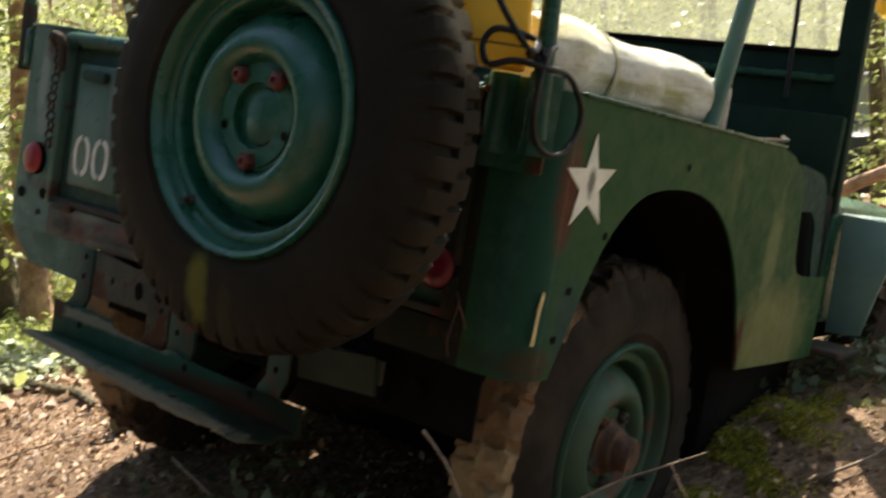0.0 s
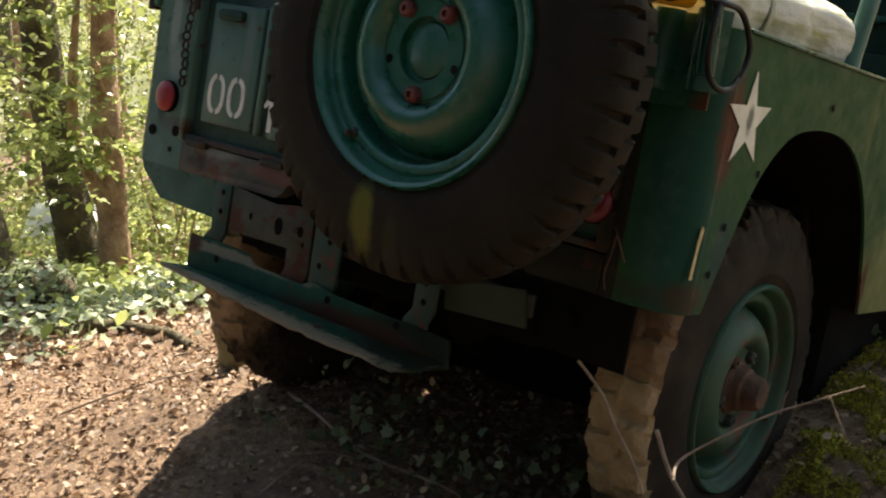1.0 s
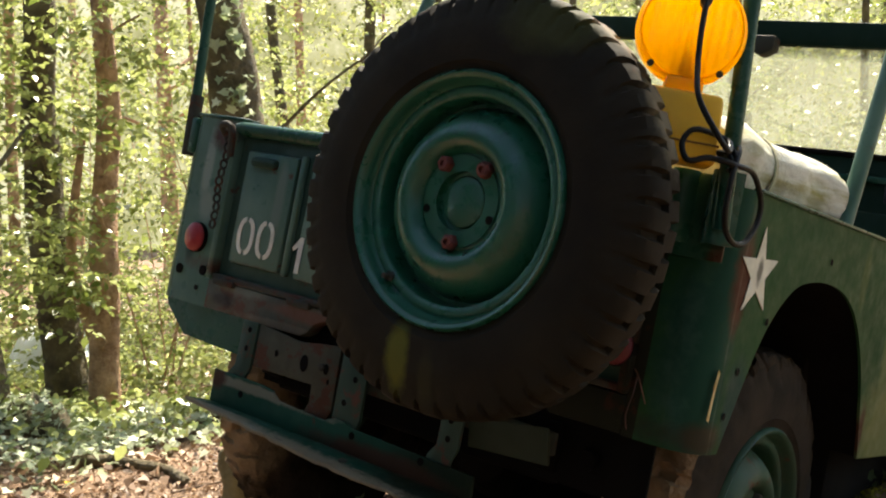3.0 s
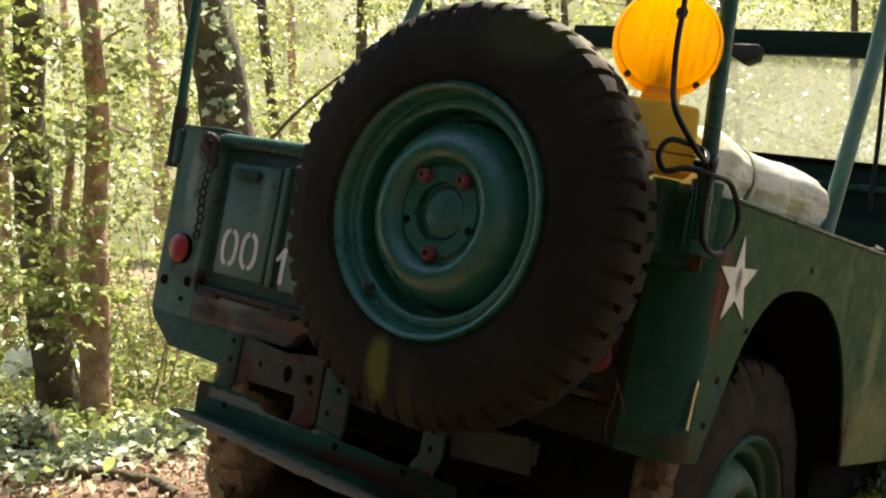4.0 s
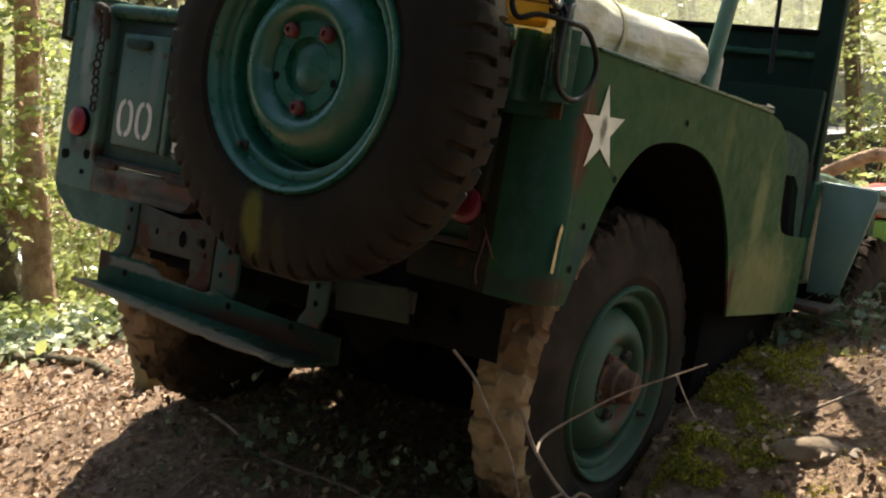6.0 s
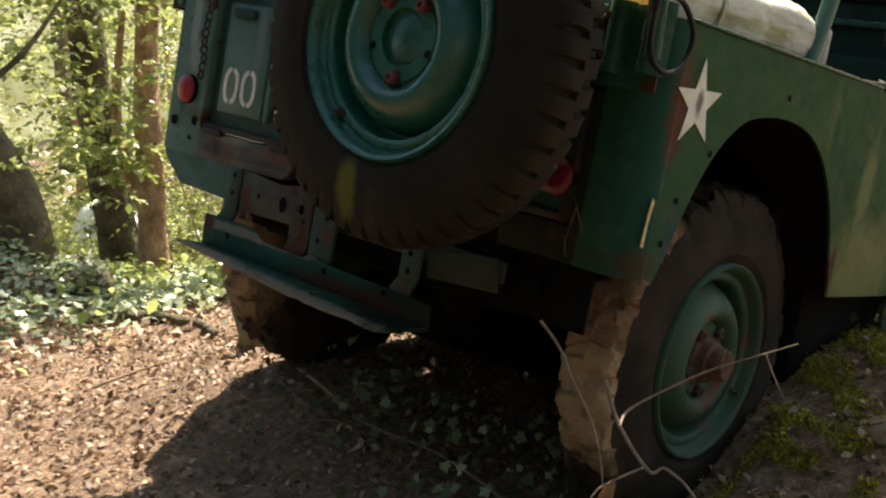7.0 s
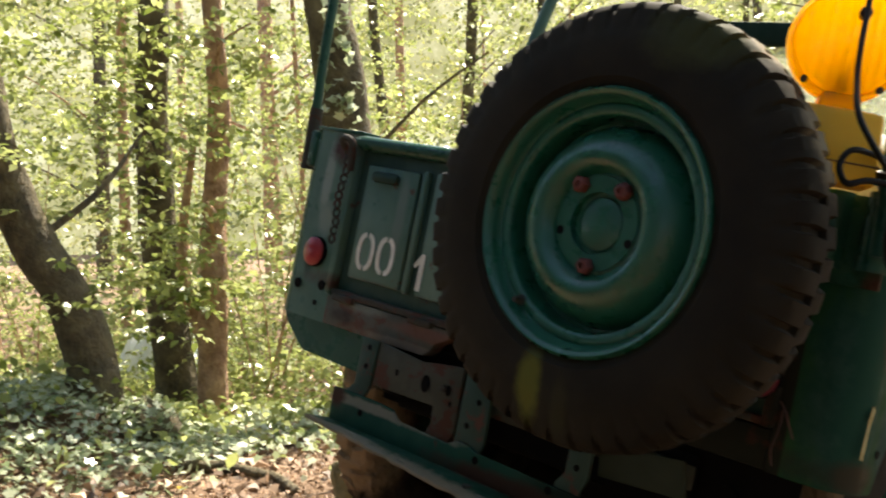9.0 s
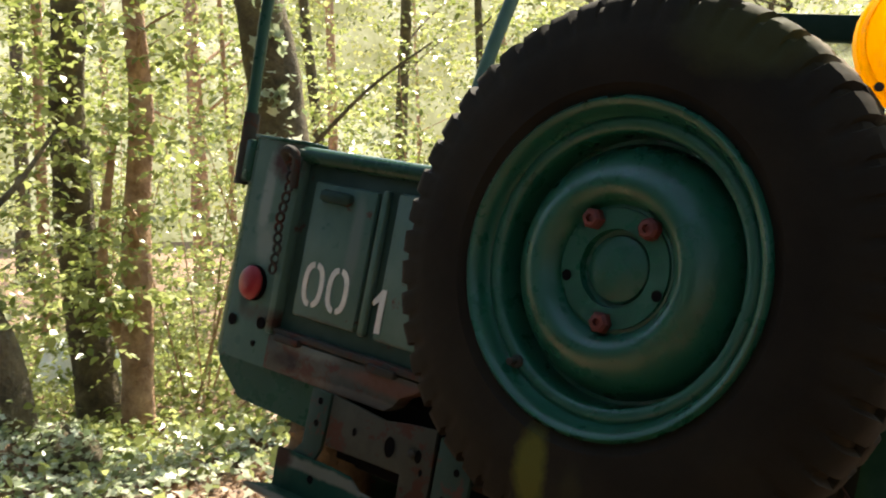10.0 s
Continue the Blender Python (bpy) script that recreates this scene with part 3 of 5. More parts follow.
lathe(ax, [(0, -0.11), (0.08, -0.09), (0.12, -0.03), (0.12, 0.03), (0.08, 0.09), (0, 0.11)], Matrix.Translation((XC, 0.775, 0.535)) @ Matrix.Rotation(radians(90), 4, "X"), 20)
part("rear_axle", ax, BLACK, jeep)
# Added dark boxes that stop sunlight and view passing under the body.
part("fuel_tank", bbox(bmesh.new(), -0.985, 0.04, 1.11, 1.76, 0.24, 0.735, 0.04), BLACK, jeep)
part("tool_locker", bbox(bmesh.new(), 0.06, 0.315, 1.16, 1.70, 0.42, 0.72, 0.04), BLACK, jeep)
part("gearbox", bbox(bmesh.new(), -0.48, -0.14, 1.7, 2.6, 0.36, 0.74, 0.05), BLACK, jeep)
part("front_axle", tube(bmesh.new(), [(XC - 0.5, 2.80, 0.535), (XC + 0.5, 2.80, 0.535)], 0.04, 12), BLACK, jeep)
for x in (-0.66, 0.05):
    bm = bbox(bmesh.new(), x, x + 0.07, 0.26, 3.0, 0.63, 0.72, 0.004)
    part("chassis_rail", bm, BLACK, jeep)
    sp = bmesh.new()
    for k in range(6):
        l = 0.40 - 0.05 * k
        tube(sp, [(x + 0.035, 0.74 - l, 0.61 + 0.02 - 0.009 * k), (x + 0.035, 0.74, 0.575 - 0.009 * k), (x + 0.035, 0.74 + l, 0.63 - 0.009 * k)], 0.006, 6)
    part("leaf_spring", sp, BLACK, jeep)


# ---- wheels ----
def tyre_mesh(lo=0, hi=99, pitches=46, deep=1.0, wear=0.0015, width=0.12):
    """A cross-country tyre: staggered lugs that run from a middle rib over both shoulders."""
    side = [(0.200, 0.200, 0.000), (0.209, 0.209, 0.014), (0.232, 0.232, 0.023), (0.236, 0.236, 0.0265), (0.262, 0.262, 0.028), (0.295, 0.295, 0.026), (0.312, 0.312, 0.021), (0.321, 0.326, 0.016),
            (0.334, 0.346, 0.012), (0.345, 0.359, 0.004), (0.350, 0.365, -0.008), (0.352, 0.3675, -0.030), (0.352, 0.3675, -0.052), (0.366, 0.3675, -0.057)]
    side = [(g, l, h if h > -0.008 else -0.008 + (h + 0.008) * (width / 2 - 0.011) / 0.049) for g, l, h in side]
    rows = [(g, l, h, 0.0) for g, l, h in side] + [(g, l, -width - h, 0.5) for g, l, h in side[::-1]]
    rows = rows[lo:hi]
    t = bmesh.new()
    rings = []
    for g, l, h, ph in rows:
        ring = []
        for k in range(pitches):
            for f in (0.03, 0.20, 0.28, 0.47, 0.53, 0.70, 0.78, 0.97):
                lug = 0.02 <= (f - ph) % 1 <= 0.71
                r = l if lug else l - (l - g) * deep
                a = 2 * math.pi * (k + f + 0.5 * min(max(h + 0.057, -0.063) * (1 if ph == 0 else -1), 0.07) / 0.07 * 0.25) / pitches
                q = Vector((9 * math.cos(a), 9 * math.sin(a), h * 30))
                r += wear * (noise.noise(q) + 0.7 * noise.noise(q * 3.1)) * min(max((l - 0.30) / 0.03, 0), 1)
                a += wear * 3 * noise.noise(q * 1.7 + Vector((0, 0, 40))) * min(max((l - 0.30) / 0.03, 0), 1)
                ring.append(t.verts.new((r * math.cos(a), r * math.sin(a), h)))
        rings.append(ring)
    n = len(rings[0])
    for p, q in zip(rings, rings[1:]):
        for i in range(n):
            t.faces.new((p[i], p[(i + 1) % n], q[(i + 1) % n], q[i]))
    bmesh.ops.recalc_face_normals(t, faces=t.faces[:])
    return t


RIM_PROFILE = [(0.052, 0.000), (0.0795, 0.000), (0.0805, -0.0040), (0.0845, -0.0050), (0.0875, 0.001), (0.092, 0.010), (0.098, 0.0175), (0.105, 0.0225), (0.112, 0.0240), (0.120, 0.0225), (0.130, 0.0170), (0.141, 0.008), (0.151, -0.004), (0.159, -0.017), (0.165, -0.029), (0.168, -0.038), (0.172, -0.050), (0.178, -0.050), (0.1795, -0.010), (0.1815, 0.000), (0.185, 0.0030),
               (0.193, 0.0045), (0.1975, 0.0035), (0.2005, 0.0005), (0.2030, 0.0030), (0.2060, 0.013), (0.2095, 0.0245), (0.2140, 0.0310), (0.2190, 0.0325), (0.2235, 0.0270), (0.2245, 0.0140), (0.222, 0.000)]


def wheel(name, m, hub_style, tyre_mat, rim_mat, label, seed, spin=0.0):
    """A disc wheel: tyre, rim with nuts or empty holes, hub. Local z points out of the wheel's face."""
    ob = new(name)
    ob.parent = jeep
    tagged(ob, label)
    mm = m @ Matrix.Rotation(spin, 4, "Z")
    for nm, lo, hi, mt in ((("tyre", 0, 99, RUBBER),) if tyre_mat is None else (("tyre", 0, 9, DUSTYRUBBER), ("tread", 8, 20, tyre_mat), ("tyre_back", 19, 99, tyre_mat))):
        t = tyre_mesh(lo, hi, 48, 0.8, 0.0022, 0.080) if tyre_mat is None else tyre_mesh(lo, hi, 30, 0.78, 0.0125, 0.106)
        t.transform(mm @ Matrix.Diagonal((0.978, 0.978, 1, 1)) if tyre_mat is None else mm)
        part(nm, t, mt, ob, smooth=32)
    part("rim", lathe(bmesh.new(), [(r * 0.964, h * 0.9) for r, h in RIM_PROFILE], mm, 96), rim_mat, ob)
    for k in range(5):
        a = radians(53 + 72 * k) - spin + radians(hub_style.get("turn", 0))
        p = mm @ Matrix.Translation((0.06985 * math.cos(a), 0.06985 * math.sin(a), 0))
        if k in hub_style["nuts"]:
            part("wheel_nut", lathe(bmesh.new(), [(0.0145, 0), (0.0140, 0.011), (0.0105, 0.0155), (0.0055, 0.016), (0.005, 0.010), (0, 0.0105)], p, 6 if k else 8), REDPAINT if hub_style["red"] else RUSTY, ob, smooth=25)
        else:
            part("stud_hole", lathe(bmesh.new(), [(0.0075, 0.0008), (0, 0.0009)], p, 12), BLACK, ob)
    v = mm @ Matrix.Translation((0.186 * math.cos(hub_style["valve"]), 0.186 * math.sin(hub_style["valve"]), -0.004))
    part("valve", lathe(bmesh.new(), [(0.010, 0), (0.009, 0.012), (0.005, 0.014), (0.005, 0.026), (0, 0.027)], v, 10), RUSTY, ob)
    part("hub", lathe(bmesh.new(), hub_style["hub"], mm, 32), hub_style["mat"], ob)
    return ob


SPARE = Matrix.Translation((0.004, 0.0, 1.068)) @ Matrix.Rotation(radians(90), 4, "X")
wheel("spare_wheel", SPARE, {"nuts": (0, 1, 3), "red": True, "valve": radians(232), "hub": [(0.0535, -0.001), (0.0515, -0.002), (0.050, -0.014), (0.044, -0.015), (0.0425, -0.010), (0.040, -0.0085), (0, -0.0075)], "mat": RIM}, None, RIM, "spare wheel with a lugged dark tyre and glossy green rim", 3)
HUBP = [(0.058, -0.002), (0.056, 0.004), (0.050, 0.006), (0.046, 0.010), (0.044, 0.026), (0.037, 0.032), (0.034, 0.055), (0.028, 0.062), (0, 0.064)]
HUBRUST = plain("rusted_hub", (0.035, 0.018, 0.010), (0.13, 0.06, 0.03), 0.85, 30, bumps=0.8)
for y in (0.775, 2.80):
    for s in (1, -1):
        m = Matrix.Translation((0.282 if s > 0 else 2 * XC - 0.282, y, 0.535)) @ Matrix.Rotation(radians(90 * s), 4, "Y")
        wheel("wheel", m, {"nuts": (0, 1, 2, 3, 4), "red": False, "valve": radians(40), "turn": 20, "hub": HUBP, "mat": HUBRUST}, MUD, DULLRIM, "muddy road wheel with a green disc rim", 5 + s, 0.4)
# carrier between the spare and the body
cb = bmesh.new()
lathe(cb, [(0.09, -0.115), (0.09, -0.10), (0.045, -0.09), (0.045, -0.03), (0, -0.029)], SPARE, 24)
bbox(cb, -0.20, 0.20, YB - 0.13, YB + 0.004, 1.04, 1.09, 0.004)
part("spare_carrier", cb, BLACK, jeep)

# sockets, posts of the hood frame
part("socket", tube(bmesh.new(), [(-1.046, 0.250, 1.078), (-1.053, 0.250, 1.225)], 0.0165, 12), RUSTY, jeep, "dark steel socket of the hood post")
part("socket_clip", bbox(bmesh.new(), -1.040, -1.008, 0.236, 0.256, 1.085, 1.172, 0.006), GREEN, jeep)
part("hood_post", tube(bmesh.new(), smooth_path([(-1.050, 0.250, 1.15), (-1.071, 0.250, 1.46), (-1.07, 0.25, 1.80), (-0.98, 0.26, 1.93)]), 0.0125, 10), GREEN, jeep)


def channel(x0, x1, y, z0, z1, depth):
    """An upright folded-steel channel, rounded outwards."""
    n = 8
    out = [(x0 + (x1 - x0) * i / n, y - depth * math.sin(math.pi * i / n) ** 0.7) for i in range(n + 1)]
    inn = [(x0 + 0.003 + (x1 - x0 - 0.006) * i / n, y - (depth - 0.003) * math.sin(math.pi * i / n) ** 0.7 + 0.002) for i in range(n, -1, -1)]
    return slab(bmesh.new(), out + inn, "z", z0, z1)


part("socket", channel(0.252, 0.304, YB - 0.004, 1.072, 1.192, 0.026), GREEN, jeep)
part("socket", channel(0.326, 0.382, 0.232, 1.076, 1.196, 0.034), GREEN, jeep)
part("socket_plate", bbox(bmesh.new(), 0.244, XR - 0.012, YB - 0.006, YB - 0.001, 1.05, 1.190, 0.002), GREEN, jeep)
bm = bmesh.new()
tube(bm, smooth_path([(0.368, 0.205, 1.10), (0.347, 0.20, 1.48), (0.33, 0.205, 1.80), (0.25, 0.24, 1.93)]), 0.0145, 10)
part("hood_post", bm, GREEN, jeep)
for x in (0.345, 2 * XC - 0.345):
    bm = bmesh.new()
    tube(bm, smooth_path([(x, 0.830, 1.17), (x, 0.888, 1.40), (x, 0.934, 1.583), (x - (0.01 if x > 0 else -0.01), 0.992, 1.80)]), 0.0175, 12)
    part("hood_bow", bm, PALE, jeep)

# windscreen
WY = 1.75
# Shade inside the vehicle is put into this darker copy of the green.
DARKGREEN = painted("shade_darkened_green_paint", (0.005, 0.018, 0.011), (0.010, 0.028, 0.017), rough=0.7, rust_at=0.66)
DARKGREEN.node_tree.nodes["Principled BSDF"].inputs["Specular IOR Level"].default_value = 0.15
ws = part("windscreen_frame", bbox(bmesh.new(), 2 * XC - 0.295, 0.295, WY - 0.02, WY + 0.02, 1.775, 1.850, 0.008), DARKGREEN, jeep, "green windscreen frame, darkened for the shade inside")
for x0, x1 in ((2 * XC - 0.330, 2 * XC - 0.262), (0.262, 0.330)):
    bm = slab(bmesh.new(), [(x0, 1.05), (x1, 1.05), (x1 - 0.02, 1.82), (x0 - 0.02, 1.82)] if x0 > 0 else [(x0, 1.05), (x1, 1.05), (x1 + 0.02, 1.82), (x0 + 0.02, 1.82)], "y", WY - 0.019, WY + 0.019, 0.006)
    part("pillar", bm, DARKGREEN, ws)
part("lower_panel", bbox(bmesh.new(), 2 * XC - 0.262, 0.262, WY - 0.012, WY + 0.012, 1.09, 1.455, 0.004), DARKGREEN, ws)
part("lower_rail", bbox(bmesh.new(), 2 * XC - 0.262, 0.262, WY - 0.03, WY + 0.01, 1.385, 1.405, 0.006), GREEN, ws)
part("rubber_seal", bbox(bmesh.new(), 2 * XC - 0.262, 0.262, WY - 0.022, WY + 0.005, 1.455, 1.470, 0.004), BLACK, ws)
GLASS, gnt, gb = material("dusty_glass", 0.05)
gb.inputs["Transmission Weight"].default_value = 1.0
gb.inputs["IOR"].default_value = 1.02
gd = gnt.nodes.new("ShaderNodeBsdfDiffuse")
gd.inputs[0].default_value = (0.40, 0.41, 0.32, 1)
gt = gnt.nodes.new("ShaderNodeBsdfTranslucent")
gt.inputs[0].default_value = (0.42, 0.43, 0.33, 1)
gm2 = gnt.nodes.new("ShaderNodeMixShader")
gm2.inputs[0].default_value = 0.6
gnt.links.new(gd.outputs[0], gm2.inputs[1])
gnt.links.new(gt.outputs[0], gm2.inputs[2])
gm = gnt.nodes.new("ShaderNodeMixShader")
gnt.links.new(ramp_of(gnt, noise_of(gnt, 7, 8, 0.65, coords(gnt, (3.0, 1.0, 0.5))), [(0.3, (0.24,) * 3), (0.72, (0.52,) * 3)]), gm.inputs[0])
gtr = gnt.nodes.new("ShaderNodeBsdfTransparent")
gnt.links.new(gtr.outputs[0], gm.inputs[1])
gnt.links.new(gm2.outputs[0], gm.inputs[2])
gnt.links.new(gm.outputs[0], gnt.nodes["Material Output"].inputs[0])
for x0, x1 in ((2 * XC - 0.262, 0.268),):
    pane = part("pane", bbox(bmesh.new(), x0, x1, WY - 0.003, WY + 0.003, 1.462, 1.785), GLASS, ws, "dusty glass pane")
    pane.visible_shadow = False
part("wiper_motor", slab(bmesh.new(), [(-0.39, 1.79), (-0.25, 1.79), (-0.25, 1.745), (-0.29, 1.725), (-0.33, 1.745)], "y", WY - 0.07, WY - 0.02, 0.01), RUSTY, ws)
bm = bmesh.new()
tube(bm, [(0.12, WY - 0.05, 1.80), (0.145, WY - 0.06, 1.55), (0.165, WY - 0.08, 1.33)], 0.007, 8)
part("wiper_hose", bm, CABLE, ws)

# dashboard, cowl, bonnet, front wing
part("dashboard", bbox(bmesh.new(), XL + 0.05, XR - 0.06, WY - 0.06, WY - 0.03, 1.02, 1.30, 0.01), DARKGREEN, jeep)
part("cowl", bbox(bmesh.new(), XL + 0.05, XR - 0.05, WY, WY + 0.25, 0.75, 1.08, 0.03), GREEN, jeep)
part("bonnet", slab(bmesh.new(), [(-0.80, 0.75), (0.19, 0.75), (0.17, 1.07), (0.05, 1.10), (-0.66, 1.10), (-0.78, 1.07)], "y", WY + 0.25, 3.05, 0.02), GREEN, jeep)
TEAL = painted("pale_teal_paint", (0.075, 0.165, 0.138), (0.15, 0.25, 0.21), rust_at=0.70, rough=0.4)
for s in (1, -1):
    f = (lambda x: x) if s > 0 else (lambda x: 2 * XC - x)
    w = part("front_wing", slab(bmesh.new(), [(f(0.335), 1.055), (f(0.485), 1.050), (f(0.492), 1.03), (f(0.470), 0.92), (f(0.435), 0.745), (f(0.345), 0.735)], "y", 1.795, 1.805, 0.003), TEAL, jeep, "pale teal front wing")
    part("wing_top", bbox(bmesh.new(), min(f(0.20), f(0.492)), max(f(0.20), f(0.492)), 1.80, 3.1, 1.04, 1.055, 0.005), TEAL, w)
    part("step", bbox(bmesh.new(), min(f(0.32), f(0.45)), max(f(0.32), f(0.45)), 1.60, 1.80, 0.695, 0.715, 0.008), RUSTY, w)
ind = bmesh.new()
lathe(ind, [(0.03, 0), (0.031, 0.02), (0.026, 0.05), (0.015, 0.058), (0, 0.06)], Matrix.Translation((0.365, WY - 0.01, 1.585)) @ Matrix.Rotation(radians(90), 4, "X"), 18)
AMBER, ant, ab = material("amber_lens", 0.15)
ab.inputs["Base Color"].default_value = (0.95, 0.32, 0.01, 1)
ab.inputs["Transmission Weight"].default_value = 0.55
ab.inputs["Subsurface Weight"].default_value = 0.0
part("indicator", ind, AMBER, ws, "orange indicator lamp")

# ---- the ground ----
def spot(x, y, z):
    p = STAND @ Vector((x, y, z))
    return (p.x, p.y, p.z)


HEIGHTS = [spot(0.24, 0.74, 0.19), spot(-0.85, 0.74, 0.19), spot(0.24, 2.77, 0.19), spot(-0.85, 2.77, 0.19), spot(-2.30, 0.957, -0.183), spot(-4.13, 2.36, -0.40),
           (1.2, -1.4, -0.30), (0.35, -0.4, -0.06), (-0.7, -0.2, 0.06), (-1.6, -0.2, 0.04), (0.52, 1.09, 0.17), (0.68, 0.80, 0.08), (0.50, 1.42, 0.26), (1.0, 1.5, 0.27), (0.65, 2.0, 0.31), (1.1, 2.3, 0.33), (0.85, 0.4, 0.0), (1.8, 3.2, 0.25), (-3.5, 1.0, 0.27), (-4.3, 0.5, 0.24), (3.0, 6.0, -0.1),
           (-4.05, 2.256, -0.10), (-4.6, 2.3, -0.12), (-3.3, 2.0, -0.05), (-3.3, 2.8, -0.08), (-5.4, 2.9, -0.15), (-6.4, 3.3, -0.15), (-2.9, 1.6, -0.02),
           (-6, 6, -0.3), (0, 9, -0.4), (-9, 2, -0.2), (-3, -3, -0.1), (6, 0, 0.0), (3, -4, -0.3), (10, 12, 0.2), (-14, 14, -0.3)]


def gz(x, y, fine=True):
    sw = sz = 0.0
    for a, b, c in HEIGHTS:
        w = 1.0 / ((x - a) ** 2 + (y - b) ** 2 + 0.02) ** 1.6
        sw += w
        sz += w * c
    z = sz / sw
    if fine:
        z += 0.024 * noise.noise(Vector((x * 2.3, y * 2.3, 0))) + 0.016 * noise.noise(Vector((x * 8, y * 8, 3))) + 0.007 * noise.noise(Vector((x * 21, y * 21, 7)))
    return z


SOIL, snt, sb = material("leaf_litter_soil", 0.9)
c = ramp_of(snt, noise_of(snt, 38, 10, 0.75), [(0.30, (0.045, 0.023, 0.012)), (0.47, (0.22, 0.13, 0.076)), (0.66, (0.52, 0.35, 0.225))])
c = mixed(snt, ramp_of(snt, noise_of(snt, 1.6, 6), [(0.42, (0, 0, 0)), (0.66, (0.7,) * 3)]), c, (0.13, 0.077, 0.043))
snt.links.new(c, sb.inputs["Base Color"])
bump(snt, sb, noise_of(snt, 45, 10, 0.7), 0.9, 0.03)

N = 230
us = np.linspace(-1, 1, N)
warp = 3.2 * us + 0.9 * np.sinh(us * 6.2)
verts, faces = [], []
for j in range(N):
    for i in range(N):
        x, y = -0.6 + warp[i], 0.7 + warp[j]
        r = math.hypot(x, y)
        verts.append((x, y, gz(x, y) if r < 30 else -0.25 + 0.012 * (r - 30)))
for j in range(N - 1):
    for i in range(N - 1):
        k = j * N + i
        faces.append((k, k + 1, k + N + 1, k + N))
me = bpy.data.meshes.new("ground")
me.from_pydata(verts, [], faces)
me.polygons.foreach_set("use_smooth", [True] * len(faces))
me.materials.append(SOIL)
tagged(new("ground", me), "brown woodland ground covered with dry leaf litter", "ground", kind="structure")

# ---- the wood ----
BARK = plain("brown_bark", (0.28, 0.15, 0.085), (0.68, 0.43, 0.27), 0.9, 11, bumps=1.0, dist=0.03)
DARKBARK = plain("dark_mossy_bark", (0.06, 0.048, 0.028), (0.19, 0.15, 0.08), 0.92, 9, bumps=1.0, dist=0.03)


def leaf_material(name, dark, light, gloss=0.5, through_leaf=0.5):
    m, nt, b = material(name, gloss)
    geo = nt.nodes.new("ShaderNodeNewGeometry")
    col = ramp_of(nt, geo.outputs["Random Per Island"], [(0.0, dark), (0.55, tuple((a + c) / 2 for a, c in zip(dark, light))), (1.0, light)])
    col = mixed(nt, ramp_of(nt, noise_of(nt, 40, 4), [(0.4, (0, 0, 0)), (0.8, (0.35,) * 3)]), col, dark)
    nt.links.new(col, b.inputs["Base Color"])
    tr = nt.nodes.new("ShaderNodeBsdfTranslucent")
    nt.links.new(col, tr.inputs[0])
    mx = nt.nodes.new("ShaderNodeMixShader")
    mx.inputs[0].default_value = through_leaf
    nt.links.new(b.outputs[0], mx.inputs[1])
    nt.links.new(tr.outputs[0], mx.inputs[2])
    nt.links.new(mx.outputs[0], nt.nodes["Material Output"].inputs[0])
    return m


LEAF = leaf_material("spring_leaf", (0.14, 0.185, 0.032), (0.56, 0.60, 0.235), 0.30)
FARLEAF = leaf_material("far_spring_leaf", (0.14, 0.155, 0.033), (0.46, 0.465, 0.18), 0.5)
# Leaf for the unseen wood, kept dark to cut light from behind.
DEEPLEAF = leaf_material("light_cutting_leaf", (0.025, 0.04, 0.01), (0.07, 0.09, 0.025), 0.6, 0.2)
# Ivy colour is paled to carry the white sheen on its leaves.
IVYLEAF = leaf_material("sheen_pale_ivy_leaf", (0.18, 0.25, 0.09), (0.82, 0.86, 0.66), 0.33, 0.42)
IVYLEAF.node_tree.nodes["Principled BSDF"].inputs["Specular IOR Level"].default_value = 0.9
RNG = np.random.default_rng(11)


OVAL = ((0, 0), (0.28, 0.85), (0.6, 0.95), (1, 0), (0.6, -0.95), (0.28, -0.85))
IVY = ((0.12, 0), (0.0, 0.75), (0.32, 0.62), (0.48, 1.0), (0.64, 0.42), (1, 0), (0.64, -0.42), (0.48, -1.0), (0.32, -0.62), (0.0, -0.75))
DIAMOND = ((0, 0), (0.45, 1), (1, 0), (0.45, -1))


def leaf_mesh(name, at, heading, size, tilt, mat, slim=0.62, fold=0.12, shape=DIAMOND):
    """Folded four-cornered leaves: places (n, 3), headings (n), sizes (n), tilt spread in radians."""
    n = len(at)
    el = RNG.normal(-0.15, tilt, n)
    roll = RNG.normal(0, tilt, n)
    d = np.stack([np.cos(heading) * np.cos(el), np.sin(heading) * np.cos(el), np.sin(el)], 1)
    s0 = np.stack([-np.sin(heading), np.cos(heading), np.zeros(n)], 1)
    up = np.cross(d, s0)
    s = s0 * np.cos(roll)[:, None] + up * np.sin(roll)[:, None]
    nn = np.cross(d, s)
    L, W = size[:, None], (size * slim * 0.5)[:, None]
    v = np.stack([at + d * L * u + s * W * q + nn * (W * fold * 4 * abs(q) - L * 0.10 * u * u) for u, q in shape], 1).reshape(-1, 3)
    k = len(shape)
    me = bpy.data.meshes.new(name)
    me.vertices.add(k * n)
    me.vertices.foreach_set("co", v.ravel())
    me.loops.add(k * n)
    me.loops.foreach_set("vertex_index", np.arange(k * n))
    me.polygons.add(n)
    me.polygons.foreach_set("loop_start", np.arange(n) * k)
    me.update(calc_edges=True)
    me.validate()
    me.materials.append(mat)
    return me


